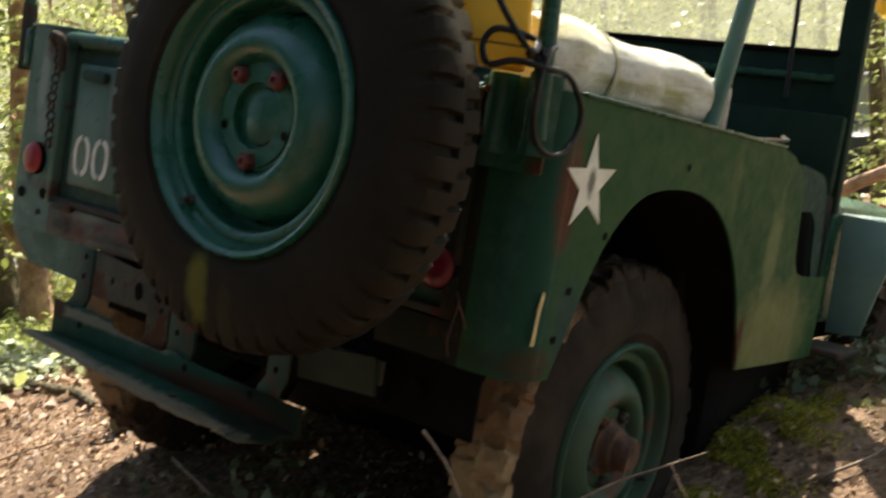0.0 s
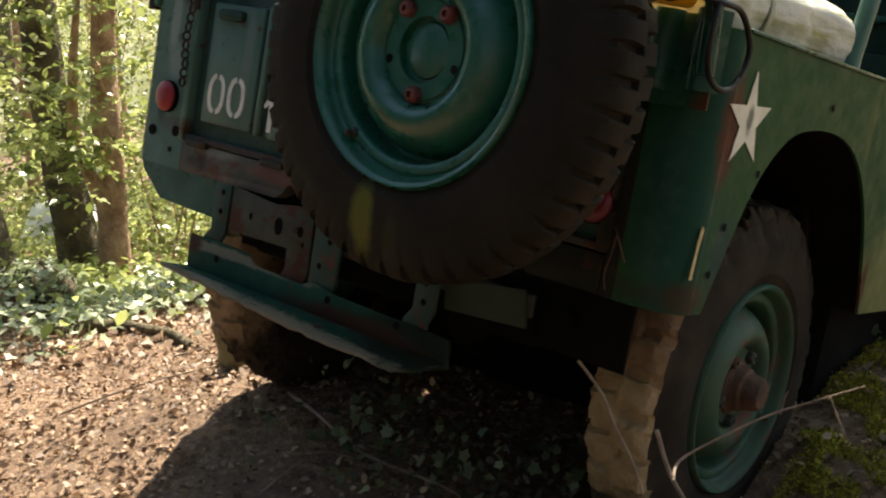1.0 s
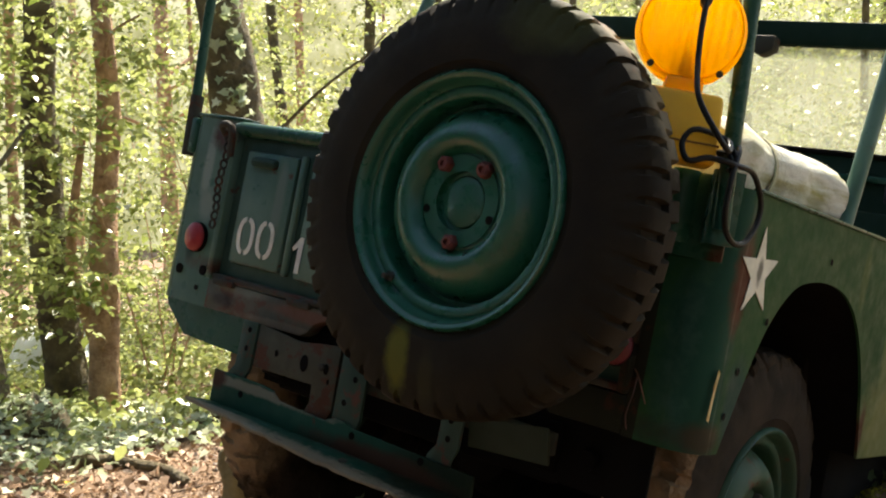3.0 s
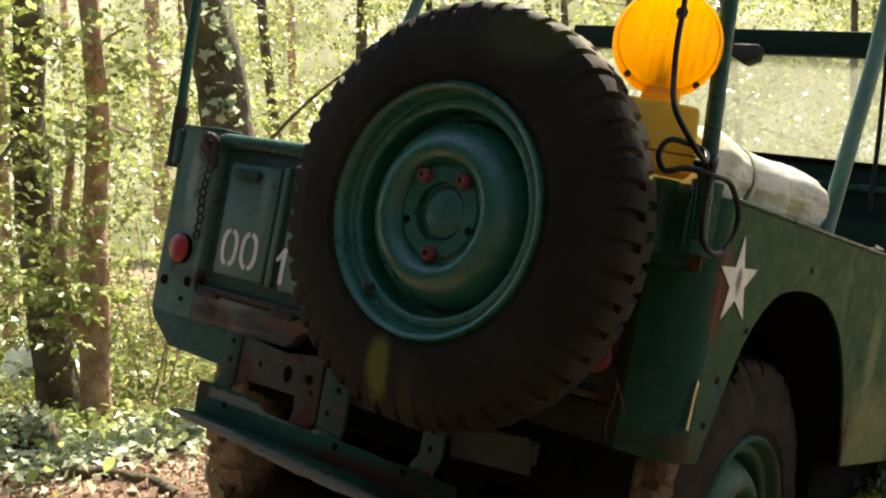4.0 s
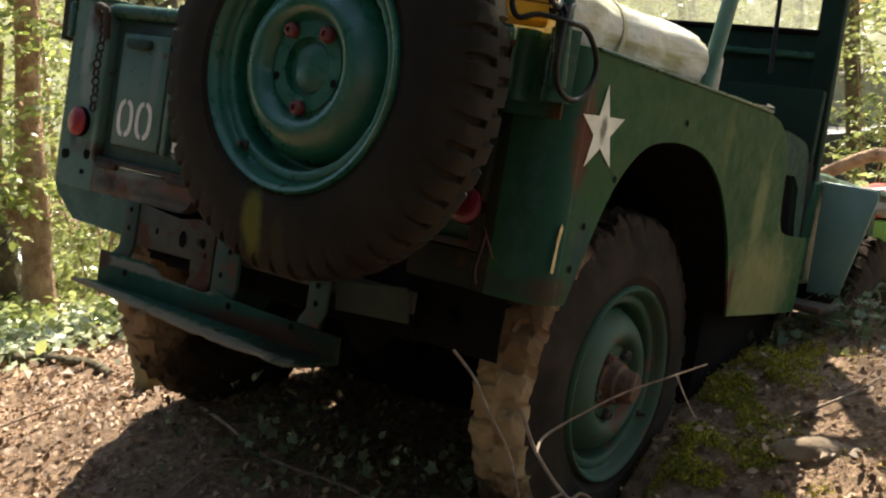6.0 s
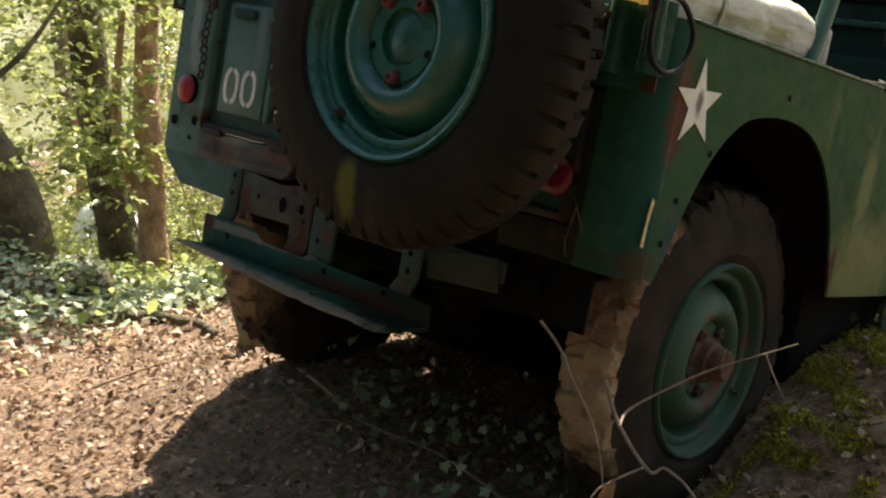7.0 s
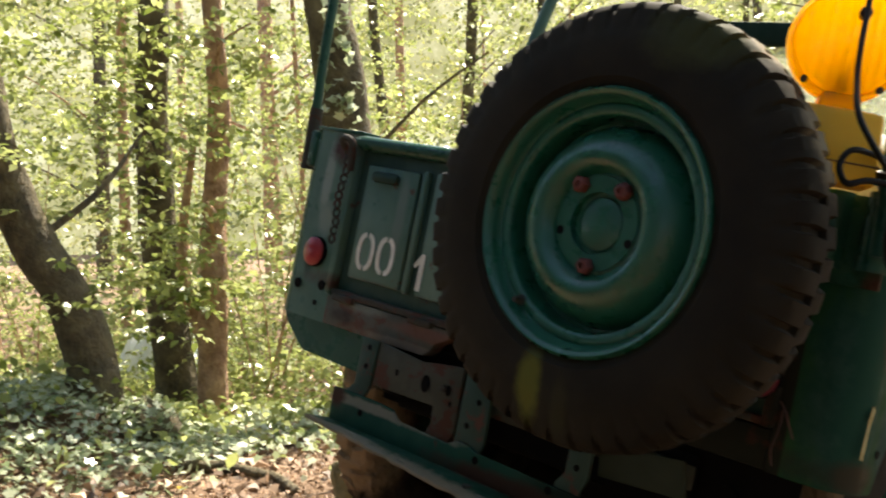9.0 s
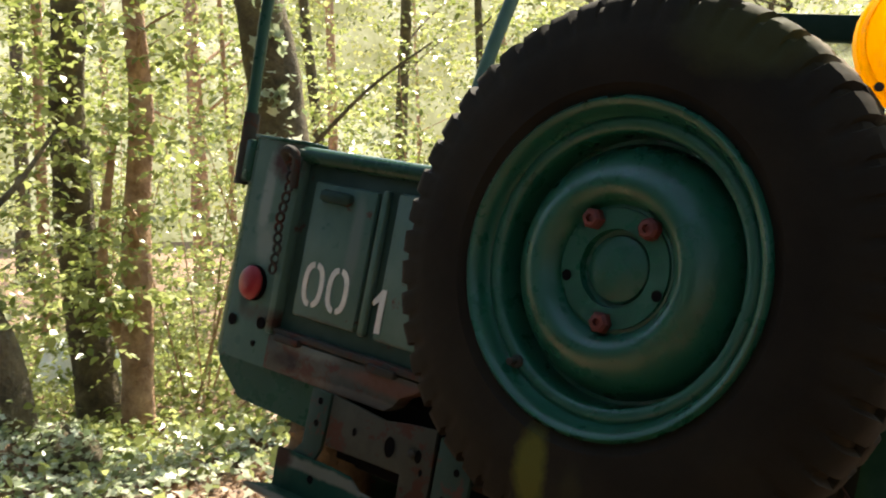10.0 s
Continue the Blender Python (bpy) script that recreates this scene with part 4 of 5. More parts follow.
def sprays(centres, per, length, size):
    """Leaf places on short level twigs that start at the centres."""
    k = len(centres)
    az = RNG.uniform(0, 2 * np.pi, k)
    droop = RNG.normal(-0.15, 0.25, k)
    t = np.tile(np.linspace(0.1, 1, per), (k, 1)) * length * RNG.uniform(0.6, 1.2, (k, 1))
    side = np.tile(np.where(np.arange(per) % 2 == 0, 1, -1), (k, 1))
    p = centres[:, None, :] + np.stack([np.cos(az)[:, None] * t, np.sin(az)[:, None] * t, np.sin(droop)[:, None] * t], 2)
    head = az[:, None] + side * RNG.uniform(0.5, 1.1, (k, per))
    sz = size * RNG.uniform(0.6, 1.25, (k, per))
    return p.reshape(-1, 3), head.ravel(), sz.ravel()


EYE0 = np.array([1.2, -1.2])


def fan(n, a0, a1, d0, d1, z0, z1):
    """Places in a sector round the clearing: angles from +y towards -x in degrees, distances, heights."""
    a, d = np.radians(RNG.uniform(a0, a1, n)), np.sqrt(RNG.uniform(d0 ** 2, d1 ** 2, n))
    return np.stack([EYE0[0] - np.sin(a) * d, EYE0[1] + np.cos(a) * d, RNG.uniform(z0, z1, n)], 1)


def clumped(n, centres, rad):
    """Places gathered round clump centres."""
    c = centres[RNG.integers(0, len(centres), n)]
    return c + RNG.normal(0, 1, (n, 3)) * np.array(rad)


def tree(line, r, r2, mat, label, crown=None, limbs=()):
    foot = line[0]
    ob = thing("tree", (foot[0], foot[1], gz(foot[0], foot[1], False)), label, "tree", "trees of the wood")
    path = smooth_path([(foot[0], foot[1], gz(foot[0], foot[1], False) - 0.15), *line[1:]], 6)
    bm = bmesh.new()
    tube(bm, path, r, 14, r2)
    for v in bm.verts:
        q = noise.noise(v.co * 5.0) * 0.12 + noise.noise(v.co * 14.0) * 0.05
        foot_z = max(0.0, 0.5 - (v.co.z - path[0].z)) * 0.5
        near = min(path, key=lambda p: (p - v.co).length_squared)
        off = v.co - near
        off.z *= 0.2
        v.co += off * (q * 1.5 + foot_z)
    part("trunk", bm, mat, ob)
    for pts, w in limbs:
        part("limb", tube(bmesh.new(), smooth_path(pts, 5), w, 7, w * 0.35), mat, ob)
    if crown is not None:
        p, h, sz = sprays(*crown)
        me = leaf_mesh("crown", p - np.array(BASE[ob.name]), h, sz, 0.45, LEAF, shape=OVAL)
        c = new("crown", me)
        c.parent = ob
        tagged(c, kind="stuff")
    return ob


# the trees that stand near
tree([(-4.07, 2.27), (-4.09, 2.33, 0.75), (-4.13, 2.37, 1.1), (-4.08, 2.39, 1.7), (-4.05, 2.33, 2.4), (-4.5, 2.6, 4.5), (-4.9, 2.9, 8)], 0.09, 0.04, BARK, "slim tree with flaking reddish-brown bark",
     (clumped(130, np.array([(-3.75, 2.05, 1.95), (-3.7, 2.0, 1.5), (-3.8, 2.05, 1.05), (-3.5, 2.1, 2.4), (-3.9, 2.0, 0.65)]), (0.28, 0.2, 0.14)), 12, 0.36, 0.056),
     [([(-4.08, 2.35, 0.9), (-3.8, 2.1, 1.15), (-3.5, 1.95, 1.1)], 0.012), ([(-4.05, 2.37, 1.7), (-3.8, 2.2, 2.0), (-3.5, 2.2, 2.1)], 0.014), ([(-4.08, 2.28, 0.3), (-4.3, 2.25, 0.8), (-4.22, 2.3, 1.5)], 0.05)])
tree([(-4.48, 2.36), (-4.6, 2.30, 0.9), (-4.62, 2.27, 1.73), (-4.54, 2.25, 2.4), (-5.1, 2.5, 4), (-5.8, 2.8, 8)], 0.13, 0.06, DARKBARK, "dark mossy tree trunk behind leafy twigs",
     (clumped(140, np.array([(-4.2, 2.0, 2.2), (-4.3, 1.95, 1.75), (-4.25, 1.95, 1.25), (-4.8, 1.8, 2.5), (-4.2, 2.0, 0.75)]), (0.32, 0.2, 0.14)), 12, 0.38, 0.056), [([(-4.58, 2.3, 1.3), (-4.2, 2.0, 1.5), (-3.9, 1.8, 1.45)], 0.016)])
ivy_tree = tree([(-3.25, 2.85), (-3.28, 2.75, 0.9), (-3.33, 2.69, 1.58), (-3.40, 2.65, 2.24), (-3.95, 2.9, 3.3), (-5.0, 3.6, 5.5), (-5.4, 4.0, 8)], 0.17, 0.09, DARKBARK, "broad leaning tree trunk with ivy up its bark",
                (clumped(40, np.array([(-4.6, 4.2, 4.0), (-5.2, 4.0, 4.6), (-5.0, 4.4, 5.2)]), (0.45, 0.3, 0.3)), 10, 0.32, 0.06), [([(-3.3, 2.72, 1.3), (-2.95, 2.95, 1.7), (-2.7, 3.2, 1.95)], 0.014)])
tree([(-3.38, 1.22), (-3.42, 1.15, 0.60), (-3.56, 1.00, 0.97), (-3.62, 0.86, 1.40), (-3.60, 0.78, 1.9), (-3.6, 0.6, 3.0), (-3.6, 0.5, 5)], 0.115, 0.085, DARKBARK, "leaning tree trunk with a low elbow, mossy",
     (clumped(85, np.array([(-3.6, 0.6, 1.9), (-3.9, 0.4, 1.5), (-3.8, 0.8, 2.2), (-4.0, 0.6, 1.1), (-3.25, 1.0, 0.75), (-3.3, 0.95, 1.15), (-3.3, 0.8, 1.6)]), (0.26, 0.26, 0.15)), 12, 0.32, 0.052),
     [([(-3.56, 1.0, 0.97), (-3.5, 1.3, 1.2), (-3.6, 1.6, 1.5)], 0.022), ([(-3.6, 0.9, 1.3), (-3.7, 0.6, 1.6), (-3.75, 0.2, 1.9)], 0.03)])

# ivy on the leaning trunk
iv = []
for k in range(150):
    z = RNG.uniform(0.9, 2.6)
    f = (z - 1.58) / 0.66
    w = RNG.normal(0.03, 0.055)
    iv.append((-3.33 - 0.06 * f + 0.145 + 0.66 * w, 2.69 - 0.04 * f - 0.13 + 0.75 * w, z))
iv = np.array(iv)
me = leaf_mesh("ivy_on_trunk", iv, RNG.uniform(-2.2, 0.4, 150), RNG.uniform(0.045, 0.085, 150), 0.6, IVYLEAF, 0.9, shape=IVY)
tagged(new("ivy_on_trunk", me), "glossy green ivy leaves climbing the leaning trunk", "ivy", kind="stuff")


def trunk_group(n, a0, a1, d0, d1, r0, r1, label):
    rnd = random.Random(5)
    for k in range(n):
        a, d = radians(a0 + (a1 - a0) * (k + rnd.uniform(0.1, 0.9)) / n), rnd.uniform(d0, d1)
        x, y, r = EYE0[0] - math.sin(a) * d, EYE0[1] + math.cos(a) * d, rnd.uniform(r0, r1)
        lean = rnd.gauss(0, 0.05)
        z = gz(x, y, False)
        top = (x + 4 * lean, y, z + 11)
        limbs, tips = [], []
        for i in range(4):
            h, b, l = rnd.uniform(1.6, 6), rnd.uniform(0, 6.28), rnd.uniform(0.6, 1.3) * (1 + d / 25)
            q = (x + lean * h / 2 + math.cos(b) * l, y + math.sin(b) * l, z + h + rnd.uniform(0.2, 0.7) * l)
            limbs.append(([(x + lean * h / 2, y, z + h), tuple((Vector((x + lean * h / 2, y, z + h)) + Vector(q)) / 2 + Vector((0, 0, 0.06))), q], r * 0.22))
            tips += [q, (x + lean * h / 2 + math.cos(b) * l * 0.6, y + math.sin(b) * l * 0.6, z + h + 0.3 * l)]
        tree([(x, y), (x + lean, y, z + 2), (x + 2.5 * lean + rnd.gauss(0, 0.08), y, z + 5), top], r, r * 0.55, rnd.choice((BARK, DARKBARK, DARKBARK)), label,
             (clumped(46, np.array(tips), (0.35, 0.35, 0.2)), 9, 0.035 * d + 0.05, 0.0075 * d), limbs)


trunk_group(14, 6, 74, 9, 16, 0.035, 0.10, "slender woodland tree among spring leaves")
trunk_group(20, -10, 90, 16, 32, 0.07, 0.18, "distant woodland tree trunk in spring leaf")
# Trees out of view, added with the surround that closes off light.
trunk_group(14, 100, 340, 7, 14, 0.12, 0.25, "tall unseen tree added round the back of the clearing")


# thin bare and leafy shrubs between the trees
def shrub(x, y, h, n, seed, leafy=14, label="thin understorey shrub in fresh yellow-green leaf"):
    rnd = random.Random(seed)
    z = gz(x, y, False)
    ob = thing("shrub", (x, y, z), label, "shrub", "understorey shrubs")
    tips = []
    for k in range(n):
        a, s = rnd.uniform(0, 6.28), rnd.uniform(0.25, 0.75) * h
        pts = [(x, y, z - 0.05), (x + math.cos(a) * s * 0.25, y + math.sin(a) * s * 0.25, z + h * 0.45), (x + math.cos(a) * s * 0.6 + rnd.gauss(0, 0.08), y + math.sin(a) * s * 0.6, z + h * rnd.uniform(0.75, 1.05))]
        pts = smooth_path(pts, 5)
        part("stem", tube(bmesh.new(), pts, 0.007, 5, 0.002), BARK, ob)
        tips += [tuple(p) for p in pts[3:]]
    c = clumped(n * leafy, np.array(tips), (0.16, 0.16, 0.10))
    p, hd, sz = sprays(c, 9, 0.26, 0.046)
    lv = new("foliage", leaf_mesh("foliage", p - np.array((x, y, z)), hd, sz, 0.45, LEAF, shape=OVAL))
    lv.parent = ob
    tagged(lv, kind="stuff")


rs = random.Random(21)
for k in range(15):
    a, d = radians(rs.uniform(36, 72)), rs.uniform(6.8, 9.4)
    shrub(EYE0[0] - math.sin(a) * d, EYE0[1] + math.cos(a) * d, rs.uniform(1.0, 2.6), 3, k, 26)
for k in range(14):
    a, d = radians(rs.uniform(8, 40)), rs.uniform(7.5, 11)
    shrub(EYE0[0] - math.sin(a) * d, EYE0[1] + math.cos(a) * d, rs.uniform(1.4, 3.2), 4, 100 + k, 24)


def wood(name, n_clumps, n, sector, rad, per, length, size, mat, label):
    c = fan(n_clumps, *sector)
    p, hd, sz = sprays(clumped(n, c, rad), per, length, size)
    ob = new(name, leaf_mesh(name, p, hd, sz, 0.5, mat))
    tagged(ob, label, "foliage", kind="stuff")


wood("middle_foliage", 150, 3900, (-2, 80, 8.5, 14, 0.1, 4.5), (0.5, 0.5, 0.26), 10, 0.4, 0.062, LEAF, "sunlit yellow-green spring foliage between the trees")
wood("undergrowth", 190, 3000, (-8, 85, 6.5, 15, -0.2, 0.8), (0.5, 0.5, 0.2), 9, 0.3, 0.058, LEAF, "low leafy undergrowth on the woodland floor")
wood("far_foliage", 260, 6500, (-12, 92, 14, 34, 0, 11), (1.1, 1.1, 0.5), 9, 0.8, 0.135, FARLEAF, "dense bright foliage of the far wood")
# Foliage added out of view to brighten the vehicle's right side.
wood("right_foliage", 70, 1500, (275, 350, 12, 28, 0, 9), (1.2, 1.2, 0.6), 9, 0.8, 0.2, FARLEAF, "unseen bright foliage added to lighten the right side")
# Unseen dark foliage added behind the view to limit light on the vehicle.
wood("wood_behind", 170, 3300, (95, 275, 6, 15, 0, 10), (1.3, 1.3, 0.9), 8, 1.1, 0.46, DEEPLEAF, "unseen dark foliage added behind the view to limit light")
# Canopy added out of view overhead to shape light on the clearing.
c = fan(190, 0, 360, 0, 13, 6.0, 9.5)
p, hd, sz = sprays(clumped(2900, c, (1.1, 1.1, 0.4)), 8, 1.0, 0.34)
# unseen crowns, cut open so the sun reaches the clearing and tyre top
fall = p - np.outer(p[:, 2] / sd.z, np.array(sd))
keep = (((fall[:, 0] + 2.0) / 6.6) ** 2 + ((fall[:, 1] - 3.1) / 4.4) ** 2 > 1) | (RNG.uniform(0, 1, len(p)) < 0.007)
keep &= ((fall[:, 0] - 0.75) / 0.6) ** 2 + ((fall[:, 1] + 0.6) / 0.5) ** 2 > 1
for name, sel, mat, label in (("canopy", keep & (p[:, 1] > 0.5), FARLEAF, "unseen canopy added overhead to shape the sunlight"), ("shaded_canopy", keep & (p[:, 1] <= 0.5) & (RNG.uniform(0, 1, len(p)) < 0.45), DEEPLEAF, "unseen darker canopy added overhead to dim the skylight")):
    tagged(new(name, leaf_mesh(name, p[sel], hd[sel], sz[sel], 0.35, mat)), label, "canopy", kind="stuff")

# glowing wall beyond the last trees, standing in for bright distance
BACK, bnt, bb = material("glowing_distance", 1.0)
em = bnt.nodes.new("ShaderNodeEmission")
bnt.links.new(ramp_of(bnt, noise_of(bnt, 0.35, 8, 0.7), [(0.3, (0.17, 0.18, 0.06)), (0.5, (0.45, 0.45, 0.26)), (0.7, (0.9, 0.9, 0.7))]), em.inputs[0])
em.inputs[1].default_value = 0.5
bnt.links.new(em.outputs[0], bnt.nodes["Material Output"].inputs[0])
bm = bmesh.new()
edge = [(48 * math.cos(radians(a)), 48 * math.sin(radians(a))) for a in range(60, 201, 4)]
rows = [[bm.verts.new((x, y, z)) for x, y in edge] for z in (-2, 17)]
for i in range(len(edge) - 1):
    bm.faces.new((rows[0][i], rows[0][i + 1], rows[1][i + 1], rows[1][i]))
solo("backdrop", bm, BACK, "glowing yellow-green wall for the distance beyond the wood", "backdrop", kind="structure")

# ---- the woodland floor ----
GZ = np.vectorize(lambda x, y: gz(x, y))


def strewn(name, xy, size, lift, tilt, mat, label, category, slim=0.6, fold=0.12, shape=DIAMOND):
    at = np.column_stack([xy, GZ(xy[:, 0], xy[:, 1]) + RNG.uniform(*lift, len(xy))])
    ob = new(name, leaf_mesh(name, at, RNG.uniform(0, 6.28, len(xy)), RNG.uniform(*size, len(xy)), tilt, mat, slim, fold, shape))
    return tagged(ob, label, category, kind="stuff")


LITTER = leaf_material("dry_leaf", (0.075, 0.038, 0.020), (0.50, 0.325, 0.20), 0.6, 0.15)
PALELITTER = leaf_material("bleached_leaf", (0.30, 0.20, 0.12), (0.60, 0.46, 0.32), 0.6, 0.15)
MOSS = leaf_material("moss", (0.10, 0.095, 0.012), (0.58, 0.52, 0.06), 0.9, 0.3)


def box_xy(n, x0, x1, y0, y1):
    return np.column_stack([RNG.uniform(x0, x1, n), RNG.uniform(y0, y1, n)])


strewn("leaf_litter", box_xy(42000, -3.6, 1.3, -0.9, 2.4), (0.008, 0.030), (-0.003, 0.012), 0.6, LITTER, "dry brown fallen leaves strewn over the ground", "leaf litter", 0.55, 0.2, OVAL)
strewn("pale_litter", box_xy(1500, -3.6, 1.3, -0.9, 2.4), (0.01, 0.03), (0.004, 0.016), 0.4, PALELITTER, "bleached scraps of leaf and bark", "leaf litter", 0.5, 0.2)
strewn("far_litter", box_xy(5000, -7, -2, 0, 6), (0.04, 0.08), (0.0, 0.02), 0.4, LITTER, "dry leaves under the trees", "leaf litter", 0.7, 0.2)
# ivy over the bank, thickest on its crest
xy = np.concatenate([RNG.normal((-3.35, 1.25), (0.45, 0.45), (1900, 2)), RNG.normal((-3.9, 0.9), (0.6, 0.5), (1200, 2)), RNG.normal((-3.3, 2.2), (0.6, 0.35), (900, 2)), RNG.normal((-2.85, 0.8), (0.25, 0.35), (520, 2))])
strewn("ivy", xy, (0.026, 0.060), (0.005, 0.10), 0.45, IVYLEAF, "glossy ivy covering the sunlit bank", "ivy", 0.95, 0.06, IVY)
xy = np.concatenate([RNG.normal((-3.2, 2.6), (0.8, 0.4), (800, 2)), RNG.normal((-3.6, 1.3), (0.5, 0.5), (700, 2)), RNG.normal((-4.2, 1.6), (0.5, 0.4), (700, 2)), RNG.normal((-5.4, 3.3), (1.5, 1.1), (5200, 2)), RNG.normal((-7.5, 4.5), (1.8, 1.5), (4500, 2))])
strewn("low_plants", xy, (0.03, 0.075), (0.02, 0.17), 0.5, LEAF, "fresh green woodland plants on the bank", "plants", 0.6, 0.12, OVAL)
# ivy trailing below the bumper; its leaf colour is darkened for the shade
DULLIVY = leaf_material("shade_dark_ivy_leaf", (0.05, 0.075, 0.032), (0.26, 0.31, 0.16), 0.42, 0.2)
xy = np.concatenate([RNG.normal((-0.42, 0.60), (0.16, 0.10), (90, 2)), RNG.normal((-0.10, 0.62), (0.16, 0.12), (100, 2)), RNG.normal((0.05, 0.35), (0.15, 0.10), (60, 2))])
strewn("trailing_ivy", xy, (0.018, 0.040), (0.01, 0.12), 0.8, DULLIVY, "ivy sprigs below the bumper, coloured darker for the shade", "ivy", 1.0, 0.06, IVY)
# moss over the bank beside the wheel
xy = np.concatenate([RNG.normal((0.47, 1.20), (0.07, 0.16), (17000, 2)), RNG.normal((0.58, 0.88), (0.09, 0.10), (16000, 2)), RNG.normal((0.52, 1.52), (0.06, 0.12), (9000, 2))])
q = np.array([noise.noise(Vector((x * 9, y * 9, 5))) for x, y in xy])
strewn("moss", xy[q > 0.0], (0.004, 0.012), (-0.004, 0.018), 1.0, MOSS, "yellow-green moss cushions on the bank", "moss", 0.45)
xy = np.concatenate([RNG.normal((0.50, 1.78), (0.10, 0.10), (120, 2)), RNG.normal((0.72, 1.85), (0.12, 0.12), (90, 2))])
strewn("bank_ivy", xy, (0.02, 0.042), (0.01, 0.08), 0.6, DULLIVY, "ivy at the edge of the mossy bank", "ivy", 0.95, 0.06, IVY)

TWIG = plain("grey_twig", (0.14, 0.096, 0.065), (0.30, 0.22, 0.16), 0.8, 40, bumps=0.4)


def twig(pts, r, label, forks=()):
    ob = thing("twig", pts[0], label, "twig", "fallen twigs")
    rnd = random.Random(len(pts))
    pts = [Vector(p) + Vector((rnd.gauss(0, 0.004), rnd.gauss(0, 0.004), 0)) for p in pts]
    part("stem", tube(bmesh.new(), smooth_path(pts, 6), r, 7, r * 0.45), TWIG, ob)
    for f in forks:
        part("side_shoot", tube(bmesh.new(), smooth_path(f, 4), r * 0.6, 6, r * 0.25), TWIG, ob)


twig([(0.538, 0.254, 0.372), (0.527, 0.300, 0.384), (0.564, 0.344, 0.416), (0.632, 0.392, 0.447), (0.689, 0.429, 0.469), (0.742, 0.459, 0.490)], 0.0026, "thin dead bramble stem arching before the wheel",
     [[(0.70, 0.435, 0.474), (0.715, 0.44, 0.43), (0.725, 0.45, 0.40)], [(0.64, 0.395, 0.449), (0.645, 0.40, 0.475), (0.65, 0.40, 0.485)]])
twig([(0.511, 0.257, 0.444), (0.539, 0.252, 0.374), (0.584, 0.253, 0.306), (0.618, 0.274, 0.306), (0.674, 0.278, 0.240), (0.72, 0.28, 0.02)], 0.0036, "bent dead stem leaning on the ground", [[(0.584, 0.253, 0.312), (0.561, 0.198, 0.301), (0.537, 0.17, 0.277), (0.52, 0.14, 0.20), (0.51, 0.12, 0.02)]])
twig([(0.358, 0.295, 0.518), (0.388, 0.304, 0.471), (0.413, 0.307, 0.419), (0.45, 0.31, 0.30), (0.47, 0.31, 0.02)], 0.003, "broken upright twig below the body")
for pts, r in (([(-0.76, 0.658), (-0.591, 0.588), (-0.398, 0.559), (-0.157, 0.555), (0.115, 0.499)], 0.006), ([(-0.501, 0.315), (-0.473, 0.463), (-0.421, 0.553)], 0.004), ([(-0.2, 0.30), (0.0, 0.36), (0.2, 0.33)], 0.004), ([(0.62, 0.55), (0.7, 0.72), (0.82, 0.8)], 0.005),
               ([(-1.5, 0.4), (-1.35, 0.6), (-1.3, 0.85)], 0.004), ([(-1.9, 1.1), (-1.7, 1.25), (-1.45, 1.2)], 0.005), ([(0.6, 1.2), (0.72, 1.3), (0.75, 1.5)], 0.005)):
    twig([(x, y, gz(x, y) + r + (0.02 if 0 < i < len(pts) - 1 else 0.0)) for i, (x, y) in enumerate(pts)], r, "dry fallen twig lying on the leaf litter")
DEADLEAF = plain("curled_dead_leaf", (0.24, 0.115, 0.045), (0.44, 0.25, 0.11), 0.7, 50, bumps=0.4)


def curled_leaf(pts, width, mat, label):
    """A thin dry leaf, rolled across its length along pts."""
    mid = smooth_path(pts, 5)
    bm, rows = bmesh.new(), []
    for k, p in enumerate(mid):
        u = k / (len(mid) - 1)
        w = width * (0.15 + math.sin(math.pi * min(u * 1.05, 1)) ** 0.7)
        rows.append([bm.verts.new(p + Vector((math.sin(a) * w * 0.8, math.sin(a) * w * 0.4 - (1 - math.cos(a)) * w * 0.5, 0.004 * noise.noise(p * 60 + Vector((a, 0, 0)))))) for a in (-1.3, -0.65, 0, 0.65, 1.3)])
    for p, q in zip(rows, rows[1:]):
        for i in range(4):
            bm.faces.new((p[i], p[i + 1], q[i + 1], q[i]))
    g = bmesh.ops.extrude_face_region(bm, geom=bm.faces[:])
    for v in [e for e in g["geom"] if isinstance(e, bmesh.types.BMVert)]:
        v.co.y += 0.0012
    bmesh.ops.recalc_face_normals(bm, faces=bm.faces[:])
    solo("dead_leaf", bm, mat, label, "leaf")


curled_leaf([(0.560, 0.196, 0.303), (0.553, 0.188, 0.275), (0.545, 0.182, 0.24), (0.532, 0.175, 0.20)], 0.013, DEADLEAF, "curled orange-brown dead leaf hanging on a bent stem")
yz = gz(-2.36, 0.98) + 0.012
curled_leaf([(-2.40, 0.97, yz), (-2.37, 0.98, yz + 0.012), (-2.33, 0.985, yz + 0.004)], 0.022, plain("yellow_leaf", (0.55, 0.38, 0.02), (0.75, 0.55, 0.05), 0.6, 30), "single fallen yellow leaf on the ground")
log = [(x, y, gz(x, y) + 0.02) for x, y in ((-2.62, 1.18), (-2.45, 1.27), (-2.18, 1.29), (-1.95, 1.22))]
bm = tube(bmesh.new(), smooth_path(log, 8), 0.028, 10, 0.016)
for v in bm.verts:
    v.co += Vector((0, 0, 1)) * 0.008 * noise.noise(v.co * 20)
solo("fallen_branch", bm, DARKBARK, "dark fallen branch lying across the path", "branch")


